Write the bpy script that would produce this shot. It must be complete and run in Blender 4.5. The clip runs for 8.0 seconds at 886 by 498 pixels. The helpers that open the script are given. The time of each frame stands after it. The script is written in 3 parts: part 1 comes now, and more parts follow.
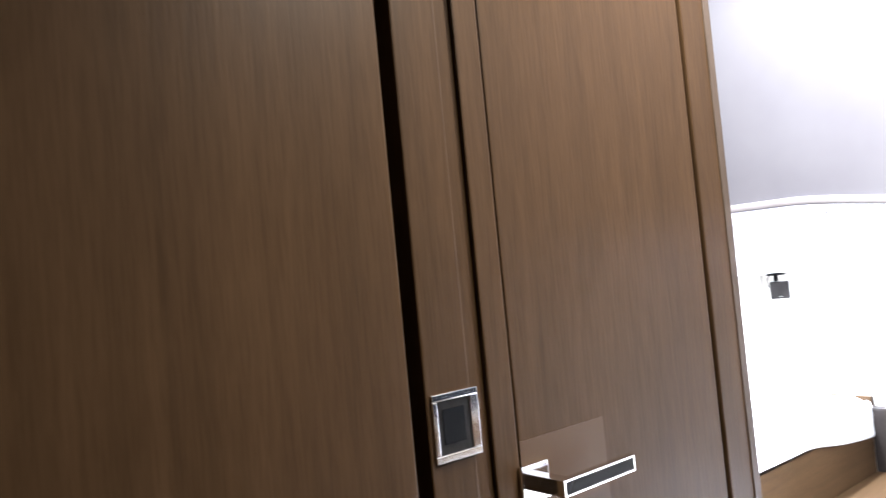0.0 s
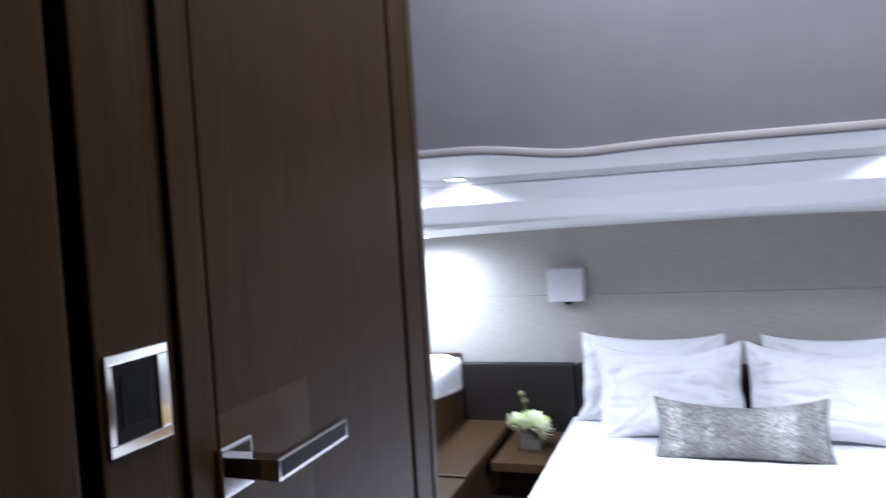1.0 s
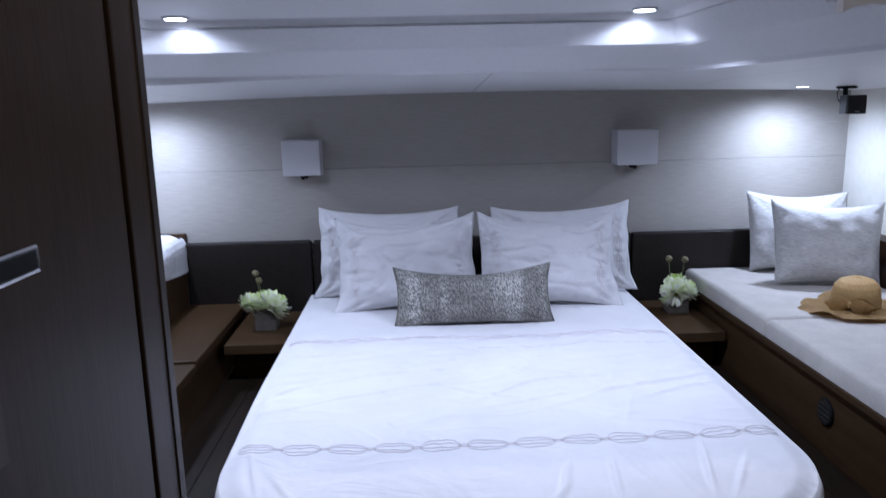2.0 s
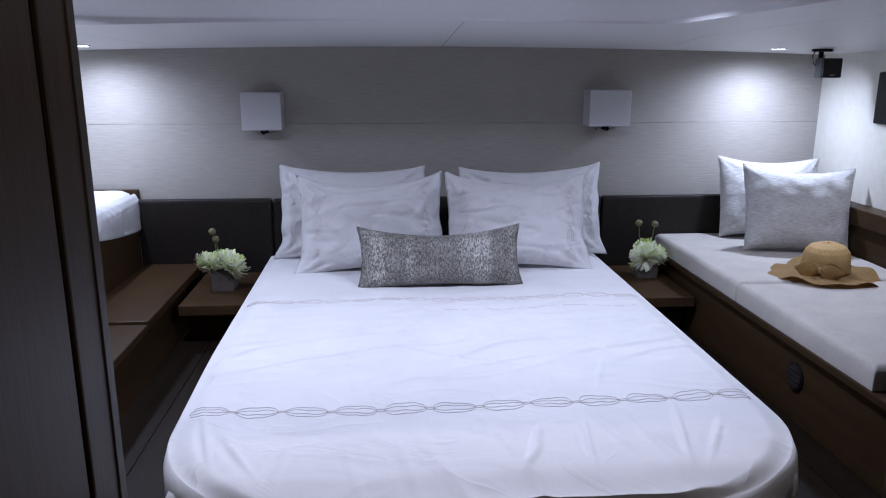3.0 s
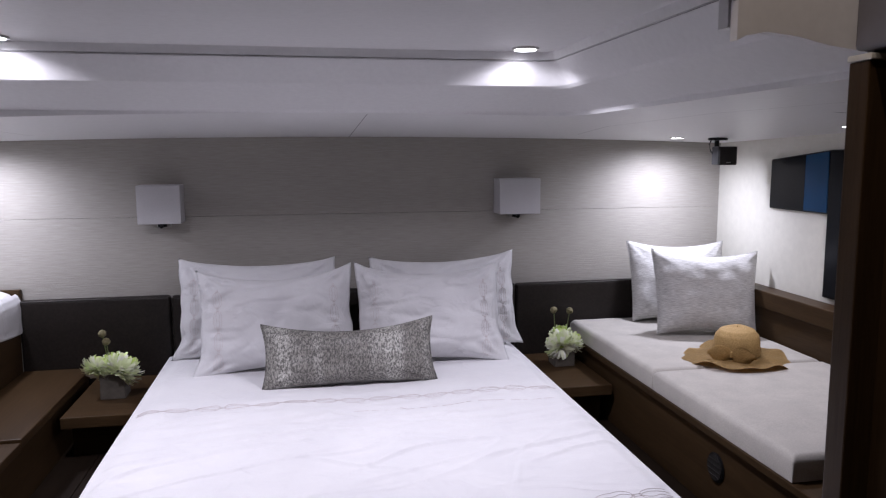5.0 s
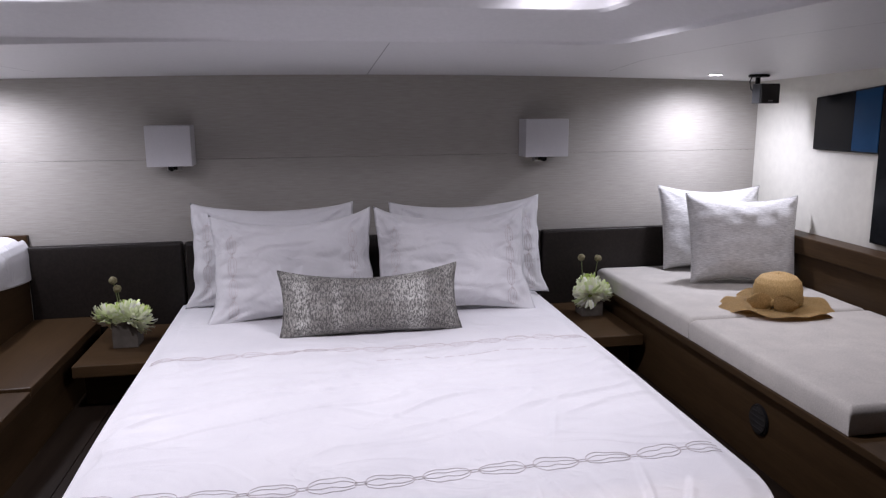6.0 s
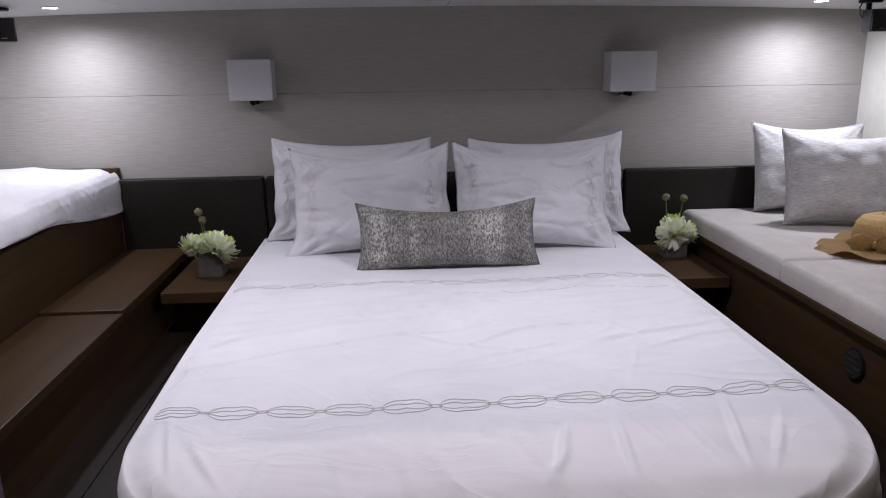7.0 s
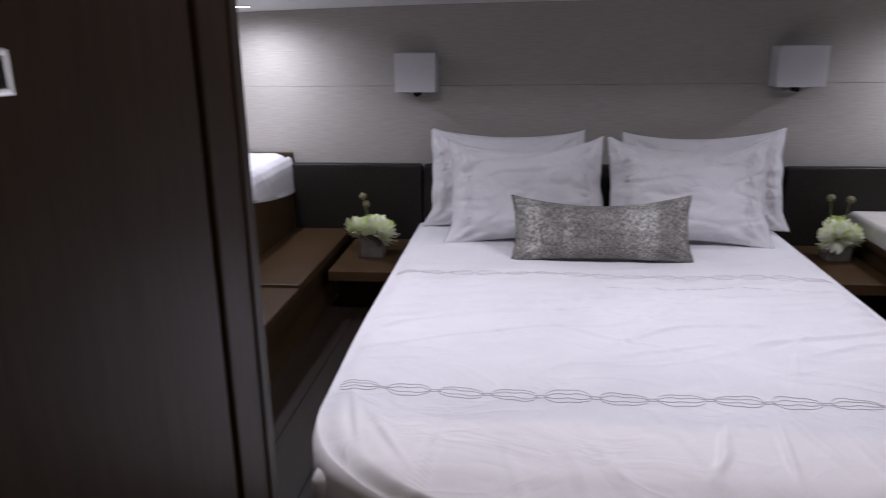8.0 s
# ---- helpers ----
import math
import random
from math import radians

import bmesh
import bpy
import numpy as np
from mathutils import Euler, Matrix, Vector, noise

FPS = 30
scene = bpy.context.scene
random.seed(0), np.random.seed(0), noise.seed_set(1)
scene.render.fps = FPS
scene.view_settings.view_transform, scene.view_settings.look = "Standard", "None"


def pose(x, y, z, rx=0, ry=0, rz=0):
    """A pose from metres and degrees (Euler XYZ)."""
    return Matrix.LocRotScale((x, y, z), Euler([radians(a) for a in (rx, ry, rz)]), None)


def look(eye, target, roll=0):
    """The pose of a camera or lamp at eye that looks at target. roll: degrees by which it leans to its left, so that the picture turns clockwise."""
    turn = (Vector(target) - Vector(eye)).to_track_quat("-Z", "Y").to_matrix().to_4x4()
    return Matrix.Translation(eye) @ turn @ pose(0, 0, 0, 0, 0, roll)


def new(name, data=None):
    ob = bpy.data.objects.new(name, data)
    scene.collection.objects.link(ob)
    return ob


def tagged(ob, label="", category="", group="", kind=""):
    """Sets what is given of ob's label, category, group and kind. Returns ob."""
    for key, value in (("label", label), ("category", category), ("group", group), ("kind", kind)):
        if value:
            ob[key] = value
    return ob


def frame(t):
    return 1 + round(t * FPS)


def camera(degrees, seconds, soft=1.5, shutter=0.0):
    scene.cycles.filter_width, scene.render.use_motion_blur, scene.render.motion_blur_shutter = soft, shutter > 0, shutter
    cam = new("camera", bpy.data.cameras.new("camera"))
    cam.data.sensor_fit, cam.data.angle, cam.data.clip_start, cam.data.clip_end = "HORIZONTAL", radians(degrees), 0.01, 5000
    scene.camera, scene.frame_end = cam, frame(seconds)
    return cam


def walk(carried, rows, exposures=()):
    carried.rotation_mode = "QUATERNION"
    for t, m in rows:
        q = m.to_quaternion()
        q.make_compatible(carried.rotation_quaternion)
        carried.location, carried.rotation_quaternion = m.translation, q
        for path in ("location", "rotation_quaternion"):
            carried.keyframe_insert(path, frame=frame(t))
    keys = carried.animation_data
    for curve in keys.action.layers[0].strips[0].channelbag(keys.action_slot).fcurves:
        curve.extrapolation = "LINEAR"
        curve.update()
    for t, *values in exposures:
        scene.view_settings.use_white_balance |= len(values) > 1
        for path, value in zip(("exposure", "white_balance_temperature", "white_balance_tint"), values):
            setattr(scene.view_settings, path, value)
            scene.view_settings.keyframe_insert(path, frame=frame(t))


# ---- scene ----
cam = camera(62.0, 8.0, 1.1, 0.3)

PATH = [
    (0, (0.103, -3.988, 1.417), (-1.434, -2.708, 1.488), -5.4),
    (0.5, (-0.015, -3.917, 1.388), (-1.289, -2.376, 1.395), -4.2),
    (1, (-0.158, -3.900, 1.366), (-0.812, -2.011, 1.284), -3.5),
    (1.5, (-0.213, -3.871, 1.319), (-0.367, -1.893, 1.066), -3.1),
    (2, (-0.241, -3.737, 1.244), (-0.183, -1.777, 0.85), -1.3),
    (2.2, (-0.248, -3.699, 1.222), (-0.144, -1.754, 0.768), -0.8),
    (3.3, (-0.243, -3.622, 1.177), (-0.075, -1.686, 0.702), 0.2),
    (3.5, (-0.232, -3.606, 1.178), (-0.04, -1.659, 0.761), 0.2),
    (4, (-0.192, -3.555, 1.193), (0.185, -1.611, 0.916), 0.3),
    (4.2, (-0.183, -3.543, 1.198), (0.301, -1.616, 0.965), 0.4),
    (5.3, (-0.192, -3.521, 1.203), (0.144, -1.570, 0.918), -0.3),
    (5.5, (-0.197, -3.493, 1.19), (0.137, -1.546, 0.874), -0.2),
    (6, (-0.213, -3.381, 1.135), (0.121, -1.445, 0.759), -0.4),
    (6.5, (-0.22, -3.349, 1.056), (-0.023, -1.407, 0.622), -0.7),
    (7, (-0.215, -3.357, 1.062), (-0.091, -1.425, 0.562), -0.8),
    (7.5, (-0.256, -3.394, 1.073), (-0.189, -1.463, 0.558), -0.3),
    (8, (-0.314, -3.455, 1.132), (-0.534, -1.545, 0.582), -0.8),
]
walk(cam, [(t, look(eye, target, roll)) for t, eye, target, roll in PATH],
     [(0.0, 3.4, 5800, 10), (0.5, 2.45, 5600, 11), (1.0, 1.2, 5350, 12), (1.5, 0.28, 5080, 14), (2.0, -0.05, 5120, 15), (3.5, -0.2, 5480, 18), (4.0, -0.2, 5680, 19), (5.5, -0.04, 6130, 20), (6.0, -0.1, 6130, 20), (7.0, -0.35, 6120, 20), (8.0, -0.32, 6060, 20)])

# ---- world and light ----
world = bpy.data.worlds.new("world")
world.use_nodes = True
world.node_tree.nodes["Background"].inputs[0].default_value = (0.35, 0.4, 0.55, 1)
world.node_tree.nodes["Background"].inputs[1].default_value = 0.02
scene.world = world


def spot(name, at, target, watts, cone, blend, colour=(1.0, 0.96, 0.95), radius=0.02):
    data = bpy.data.lights.new(name, "SPOT")
    data.energy, data.spot_size, data.spot_blend = watts, radians(cone), blend
    data.color, data.shadow_soft_size = colour, radius
    ob = new(name, data)
    ob.matrix_world = look(at, target)
    return ob


CEIL_SPOTS = [(-1.525, -0.27, 1.271), (1.56, -0.27, 1.270), (-1.75, -1.17, 1.291), (1.75, -1.17, 1.291)]
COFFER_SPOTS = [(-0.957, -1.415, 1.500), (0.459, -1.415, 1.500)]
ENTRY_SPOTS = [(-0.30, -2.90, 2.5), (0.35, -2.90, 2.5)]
for (x, y, z), watts in zip(CEIL_SPOTS[:2], (31, 38)):
    spot("downlight_beam", (x, y, z - 0.012), (x, y + 0.04, 0), watts, 170, 1.0, (0.93, 0.95, 1.0), 0.03)
# the weak port lamp is unseen, added to mirror the starboard one
for (x, y, z), watts in zip(CEIL_SPOTS[2:], (6, 16)):
    spot("downlight_beam", (x, y, z - 0.012), (x, y, 0), watts, 140, 1.0)
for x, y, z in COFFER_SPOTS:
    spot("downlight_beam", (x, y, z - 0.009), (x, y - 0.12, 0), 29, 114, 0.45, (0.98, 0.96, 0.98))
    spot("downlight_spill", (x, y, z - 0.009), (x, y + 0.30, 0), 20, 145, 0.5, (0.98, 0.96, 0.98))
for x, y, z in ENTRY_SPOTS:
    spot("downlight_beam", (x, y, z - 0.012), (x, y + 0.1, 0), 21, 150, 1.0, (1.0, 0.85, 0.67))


# ---- materials ----
def shader(name, rough=0.5, metal=0.0):
    m = bpy.data.materials.new(name)
    m.use_nodes = True
    b = m.node_tree.nodes["Principled BSDF"]
    b.inputs["Roughness"].default_value, b.inputs["Metallic"].default_value = rough, metal
    return m, m.node_tree.nodes, m.node_tree.links, b


def coords(nodes, links, scale, rot=(0, 0, 0)):
    tc, mp = nodes.new("ShaderNodeTexCoord"), nodes.new("ShaderNodeMapping")
    links.new(tc.outputs["Object"], mp.inputs[0])
    mp.inputs["Scale"].default_value, mp.inputs["Rotation"].default_value = scale, rot
    return mp.outputs[0]


def noisy(nodes, links, vec, scale, detail=3.0, rough=0.55, warp=0.0):
    n = nodes.new("ShaderNodeTexNoise")
    n.inputs["Scale"].default_value, n.inputs["Detail"].default_value = scale, detail
    n.inputs["Roughness"].default_value, n.inputs["Distortion"].default_value = rough, warp
    links.new(vec, n.inputs["Vector"])
    return n.outputs["Fac"]


def ramp(nodes, links, fac, stops):
    r = nodes.new("ShaderNodeValToRGB")
    while len(r.color_ramp.elements) < len(stops):
        r.color_ramp.elements.new(0.5)
    for e, (p, c) in zip(r.color_ramp.elements, stops):
        e.position, e.color = p, (*c, 1)
    links.new(fac, r.inputs[0])
    return r.outputs[0]


def mixed(nodes, links, fac, a, b, mode="MIX"):
    m = nodes.new("ShaderNodeMix")
    m.data_type, m.blend_type = "RGBA", mode
    if isinstance(fac, (int, float)):
        m.inputs[0].default_value = fac
    else:
        links.new(fac, m.inputs[0])
    links.new(a, m.inputs[6])
    links.new(b, m.inputs[7])
    return m.outputs[2]


def bump(nodes, links, b, height, strength, dist=0.002):
    n = nodes.new("ShaderNodeBump")
    n.inputs["Strength"].default_value, n.inputs["Distance"].default_value = strength, dist
    links.new(height, n.inputs["Height"])
    links.new(n.outputs[0], b.inputs["Normal"])


def wood(name, dark, mid, light, grain=(1, 1, 1), rough=0.38):
    """Open-pored stained oak; grain gives the axis scales, the smallest along the fibre."""
    m, n, l, b = shader(name, rough)
    b.inputs["Specular IOR Level"].default_value = 0.11
    v = coords(n, l, grain)
    broad, fine = noisy(n, l, v, 3.0, 4, 0.6, 0.6), noisy(n, l, v, 26.0, 3, 0.6, 0.2)
    a = ramp(n, l, broad, [(0.3, dark), (0.52, mid), (0.75, light)])
    c = ramp(n, l, fine, [(0.35, (0.74, 0.72, 0.70)), (0.6, (1, 1, 1))])
    l.new(mixed(n, l, 0.75, a, c, "MULTIPLY"), b.inputs["Base Color"])
    bump(n, l, b, fine, 0.25, 0.001)
    return m


def cloth(name, dark, light, scale=(1, 1, 1), weave=420.0, depth=0.25, rough=0.85, blotch=5.0, sheen=0.15, mottle=0.93):
    m, n, l, b = shader(name, rough)
    v = coords(n, l, scale)
    fine, big = noisy(n, l, v, weave, 2), noisy(n, l, v, blotch, 3)
    a = ramp(n, l, fine, [(0.3, dark), (0.7, light)])
    c = ramp(n, l, big, [(0.3, (mottle, mottle, mottle + 0.01)), (0.7, (1, 1, 1))])
    l.new(mixed(n, l, 1.0, a, c, "MULTIPLY"), b.inputs["Base Color"])
    b.inputs["Sheen Weight"].default_value = sheen
    bump(n, l, b, fine, depth, 0.0015)
    return m


def plain(name, colour, rough=0.5, metal=0.0, vary=0.12, scale=18.0, depth=0.05):
    m, n, l, b = shader(name, rough, metal)
    f = noisy(n, l, coords(n, l, (1, 1, 1)), scale, 4)
    lo, hi = (tuple(min(1, c * k) for c in colour) for k in (1 - vary, 1 + vary))
    l.new(ramp(n, l, f, [(0.3, lo), (0.7, hi)]), b.inputs["Base Color"])
    if depth:
        bump(n, l, b, f, depth, 0.001)
    return m


def glow(name, colour, power):
    m, n, l, b = shader(name, 0.4)
    b.inputs["Base Color"].default_value = (*colour, 1)
    b.inputs["Emission Color"].default_value = (*colour, 1)
    b.inputs["Emission Strength"].default_value = power
    return m


W_DARK, W_MID, W_LIGHT = (0.040, 0.0236, 0.0112), (0.050, 0.0294, 0.0140), (0.059, 0.0350, 0.0169)
wood_v = wood("oak_upright_grain", W_DARK, W_MID, W_LIGHT, (9, 9, 0.55))
wood_y = wood("oak_lengthwise_grain", W_DARK, W_MID, W_LIGHT, (9, 0.55, 9))
wood_x = wood("oak_crosswise_grain", W_DARK, W_MID, W_LIGHT, (0.55, 9, 9))
# paler oak: the reflection along the post edge, painted as colour
sheen_wood = wood("oak_edge_sheen", (0.060, 0.046, 0.036), (0.072, 0.056, 0.045), (0.086, 0.068, 0.055), (9, 9, 0.55))
floor_mat = wood("floor_oak", (0.012, 0.008, 0.0055), (0.017, 0.0115, 0.008), (0.023, 0.016, 0.011), (9, 0.55, 9), 0.45)
def rumple(m, scale=(7, 7, 7), strength=0.5, dist=0.006):
    """Soft pressed-in creases added over the weave."""
    n, l, b = m.node_tree.nodes, m.node_tree.links, m.node_tree.nodes["Principled BSDF"]
    weave_bump = b.inputs["Normal"].links[0].from_node
    a = noisy(n, l, coords(n, l, scale), 1.0, 3, 0.5, 0.8)
    fold = ramp(n, l, a, [(0.32, (0.35, 0.35, 0.35)), (0.48, (1, 1, 1)), (0.56, (0.55, 0.55, 0.55)), (0.78, (0.3, 0.3, 0.3))])
    k = n.new("ShaderNodeBump")
    k.inputs["Strength"].default_value, k.inputs["Distance"].default_value = strength, dist
    l.new(fold, k.inputs["Height"])
    l.new(k.outputs[0], weave_bump.inputs["Normal"])



linen = cloth("white_cotton", (0.65, 0.64, 0.655), (0.74, 0.73, 0.74), weave=600, depth=0.12)
grey_linen = cloth("pale_grey_slub", (0.38, 0.372, 0.365), (0.66, 0.65, 0.64), (1, 1, 11), 42, 0.6)
seat_cloth = cloth("seat_fabric", (0.41, 0.385, 0.35), (0.50, 0.475, 0.435), weave=220, depth=0.3, blotch=11.0, mottle=0.86)
spread_linen = cloth("bedspread_cotton", (0.71, 0.70, 0.72), (0.80, 0.79, 0.80), weave=600, depth=0.12)
rumple(linen, (5, 9, 6), 0.62, 0.008)
rumple(spread_linen, (3.4, 5.2, 3), 0.5, 0.008)
leather = plain("dark_brown_leather", (0.017, 0.0135, 0.0115), 0.45, 0, 0.25, 90, 0.35)
leather.node_tree.nodes["Principled BSDF"].inputs["Specular IOR Level"].default_value = 0.25
ceiling_mat = plain("white_vinyl_lining", (0.66, 0.655, 0.66), 0.45, 0, 0.03, 60, 0.05)
side_mat = plain("cream_side_lining", (0.60, 0.585, 0.53), 0.55, 0, 0.04, 30, 0.05)
black = plain("black_plastic", (0.012, 0.012, 0.013), 0.35, 0, 0.2, 80, 0.1)
gap_mat = plain("dark_recess", (0.012, 0.010, 0.009), 0.7, 0, 0.2, 40, 0)
chrome = plain("polished_chrome", (0.78, 0.78, 0.79), 0.09, 1.0, 0.03, 12, 0)
brushed = plain("brushed_steel", (0.5, 0.49, 0.48), 0.3, 1.0, 0.06, 60, 0.05)
thread = plain("taupe_thread", (0.60, 0.55, 0.555), 0.8, 0, 0.1, 200, 0)
shade_mat = cloth("white_shade_fabric", (0.50, 0.49, 0.50), (0.57, 0.56, 0.57), weave=500, depth=0.15, sheen=0.0)
lamp_glow = glow("lamp_glass", (1.0, 0.97, 0.96), 14.0)
dark_glass = plain("dark_glass", (0.005, 0.006, 0.008), 0.22, 0, 0.1, 4, 0)
# dark glass with a bluish reflection painted into the base colour
blue_reflect = plain("blue_reflection_glass", (0.008, 0.05, 0.13), 0.25, 0, 0.15, 4, 0)
for _m in (dark_glass, blue_reflect, black):
    _m.node_tree.nodes["Principled BSDF"].inputs["Specular IOR Level"].default_value = 0.12
straw_m, _n, _l, _b = shader("woven_straw", 0.75)
_v = coords(_n, _l, (1, 1, 1))
_f, _g = noisy(_n, _l, _v, 260, 2), noisy(_n, _l, _v, 14, 3)
_l.new(mixed(_n, _l, 0.6, ramp(_n, _l, _f, [(0.3, (0.30, 0.185, 0.058)), (0.7, (0.55, 0.365, 0.145))]),
             ramp(_n, _l, _g, [(0.3, (0.75, 0.72, 0.7)), (0.7, (1, 1, 1))]), "MULTIPLY"), _b.inputs["Base Color"])
bump(_n, _l, _b, _f, 0.6, 0.002)
# grasscloth wall covering: fine uneven horizontal ribs
grass_m, _n, _l, _b = shader("ribbed_wallcovering", 0.75)
_r = noisy(_n, _l, coords(_n, _l, (13, 13, 190)), 1.0, 3, 0.6)
_s = noisy(_n, _l, coords(_n, _l, (0.8, 0.8, 2.5)), 1.5, 3)
_l.new(mixed(_n, _l, 1.0, ramp(_n, _l, _r, [(0.3, (0.325, 0.305, 0.277)), (0.7, (0.39, 0.368, 0.335))]),
             ramp(_n, _l, _s, [(0.3, (0.93, 0.93, 0.93)), (0.7, (1, 1, 1))]), "MULTIPLY"), _b.inputs["Base Color"])
bump(_n, _l, _b, _r, 0.42, 0.003)
# grey satin header lining
header_m, _n, _l, _b = shader("grey_satin_lining", 0.38)
_f = noisy(_n, _l, coords(_n, _l, (1, 1, 1)), 5, 3)
_l.new(ramp(_n, _l, _f, [(0.3, (0.27, 0.29, 0.38)), (0.7, (0.31, 0.335, 0.43))]), _b.inputs["Base Color"])
header_edge_m = plain("pale_lilac_edge", (0.40, 0.41, 0.50), 0.7, 0, 0.05, 20, 0.03)
# flecked metallic weave for the lumbar cushion
fleck_m, _n, _l, _b = shader("flecked_grey_weave", 0.55)
_f = noisy(_n, _l, coords(_n, _l, (170, 170, 85)), 1.0, 3, 0.7)
_g = noisy(_n, _l, coords(_n, _l, (9.5, 0.01, 0.8), (0, 0, 0)), 1.0, 1)
_a = ramp(_n, _l, _f, [(0.42, (0.075, 0.071, 0.066)), (0.60, (0.26, 0.246, 0.222))])
_c = ramp(_n, _l, _f, [(0.42, (0.10, 0.095, 0.088)), (0.60, (0.48, 0.47, 0.43))])
_l.new(mixed(_n, _l, ramp(_n, _l, _g, [(0.46, (0, 0, 0)), (0.62, (1, 1, 1))]), _a, _c), _b.inputs["Base Color"])
bump(_n, _l, _b, _f, 0.4, 0.002)
# petals: cream tips over lime hearts
petal_m, _n, _l, _b = shader("petal_cream_green", 0.6)
_o = _n.new("ShaderNodeNewGeometry")
_l.new(ramp(_n, _l, _o.outputs["Random Per Island"], [(0.0, (0.66, 0.77, 0.38)), (0.4, (0.84, 0.88, 0.62)), (0.9, (0.92, 0.93, 0.84))]), _b.inputs["Base Color"])
core_m, _n, _l, _b = shader("petal_lime", 0.6)
_o = _n.new("ShaderNodeNewGeometry")
_l.new(ramp(_n, _l, _o.outputs["Random Per Island"], [(0.0, (0.50, 0.66, 0.14)), (0.5, (0.66, 0.80, 0.26)), (1.0, (0.80, 0.88, 0.46))]), _b.inputs["Base Color"])
heart_m = plain("lime_heart", (0.36, 0.48, 0.12), 0.6, 0, 0.2, 90, 0.2)
stem_m = plain("stem_green", (0.13, 0.16, 0.06), 0.6, 0, 0.2, 60, 0.1)
seed_m = plain("dry_seed_head", (0.16, 0.14, 0.07), 0.8, 0, 0.35, 160, 0.6)
vase_m = plain("grey_stone_vase", (0.085, 0.074, 0.062), 0.5, 0, 0.2, 40, 0.15)


# ---- mesh helpers ----
def link(name, bm, material, parent=None, label="", smooth=False, angle=None):
    me = bpy.data.meshes.new(name)
    bm.normal_update()
    bm.to_mesh(me)
    bm.free()
    me.materials.append(material)
    if smooth:
        me.shade_smooth()
        if angle:
            me.set_sharp_from_angle(angle=radians(angle))
    ob = new(name, me)
    if parent:
        ob.parent = parent
    if label:
        ob["label"] = label
    return ob


def part(name, bm, material, parent, label="", smooth=False, angle=None):
    return link(name, bm, material, parent, label, smooth, angle)


def group_root(name, label, category, group="", kind="", at=(0, 0, 0)):
    ob = new(name)
    ob.location = at
    return tagged(ob, label, category, group, kind)


def box(lo, hi, bevel=0.0, seg=2, bm=None):
    bm = bm or bmesh.new()
    lo, hi = Vector(lo), Vector(hi)
    made = bmesh.ops.create_cube(bm, size=1)["verts"]
    for v in made:
        v.co = Vector([(lo[i] + hi[i]) / 2 + v.co[i] * (hi[i] - lo[i]) for i in range(3)])
    if bevel:
        edges = list({e for v in made for e in v.link_edges})
        bmesh.ops.bevel(bm, geom=edges, offset=bevel, segments=seg, profile=0.6, affect="EDGES")
    return bm


def cyl(at, r, h, axis="z", seg=24, r2=None, bm=None, bevel=0.0):
    bm = bm or bmesh.new()
    turn = {"z": Matrix(), "x": Matrix.Rotation(radians(90), 4, "Y"), "y": Matrix.Rotation(radians(-90), 4, "X")}[axis]
    made = bmesh.ops.create_cone(bm, cap_ends=True, segments=seg, radius1=r, radius2=r if r2 is None else r2, depth=h, matrix=Matrix.Translation(at) @ turn)
    if bevel:
        edges = [e for e in {e for v in made["verts"] for e in v.link_edges} if sum(len(f.verts) > 4 for f in e.link_faces) == 1]
        bmesh.ops.bevel(bm, geom=edges, offset=bevel, segments=2, affect="EDGES")
    return bm


def grid_mesh(fn, nu, nv, close_u=False, bm=None):
    """A sheet of quads through fn(u, v), u and v from 0 to 1."""
    bm = bm or bmesh.new()
    rows = [[bm.verts.new(fn(i / nu, j / nv)) for j in range(nv + 1)] for i in range(nu if close_u else nu + 1)]
    for i in range(nu):
        a, b = rows[i], rows[(i + 1) % len(rows)]
        for j in range(nv):
            bm.faces.new((a[j], b[j], b[j + 1], a[j + 1]))
    return bm


def tube(points, r, sides=5, bm=None):
    """A thin round strand along the points."""
    bm = bm or bmesh.new()
    pts = [Vector(p) for p in points]
    rings = []
    for i, p in enumerate(pts):
        d = (pts[min(i + 1, len(pts) - 1)] - pts[max(i - 1, 0)]).normalized()
        a = d.orthogonal().normalized()
        if abs(d.z) < 0.9:
            a = Vector((0, 0, 1)).cross(d).normalized()
        b = d.cross(a)
        rings.append([bm.verts.new(p + r * (math.cos(k * math.tau / sides) * a + math.sin(k * math.tau / sides) * b)) for k in range(sides)])
    for a, b in zip(rings, rings[1:]):
        for k in range(sides):
            bm.faces.new((a[k], a[(k + 1) % sides], b[(k + 1) % sides], b[k]))
    return bm


def smoothstep(a, b, x):
    t = max(0.0, min(1.0, (x - a) / (b - a)))
    return t * t * (3 - 2 * t)


# ---- structure ----
HALF = 1.95          # half width of the cabin
BULK = -2.45         # face of the bulkhead with the opening
floor = tagged(link("floor", box((-2.05, -5.2, -0.06), (2.05, 0.1, -0.004)), gap_mat), "dark wooden cabin floor of long boards", "floor", kind="structure")
for k in range(28):
    x0 = -2.05 + k * 0.1465
    part("plank", box((x0 + 0.0015, -5.2, -0.004), (x0 + 0.145, 0.0, 0.006)), floor_mat, floor)

wall_head = tagged(link("wall_head", box((-2.05, 0.012, 0), (2.05, 0.1, 1.6)), gap_mat), "head wall covered in ribbed beige-grey fabric panels", "wall", kind="structure")
part("panel", box((-2.0, 0.0, 0.2), (2.0, 0.014, 0.9212), 0.0018), grass_m, wall_head)
part("panel", box((-2.0, 0.0, 0.9222), (2.0, 0.014, 1.4), 0.0018), grass_m, wall_head)

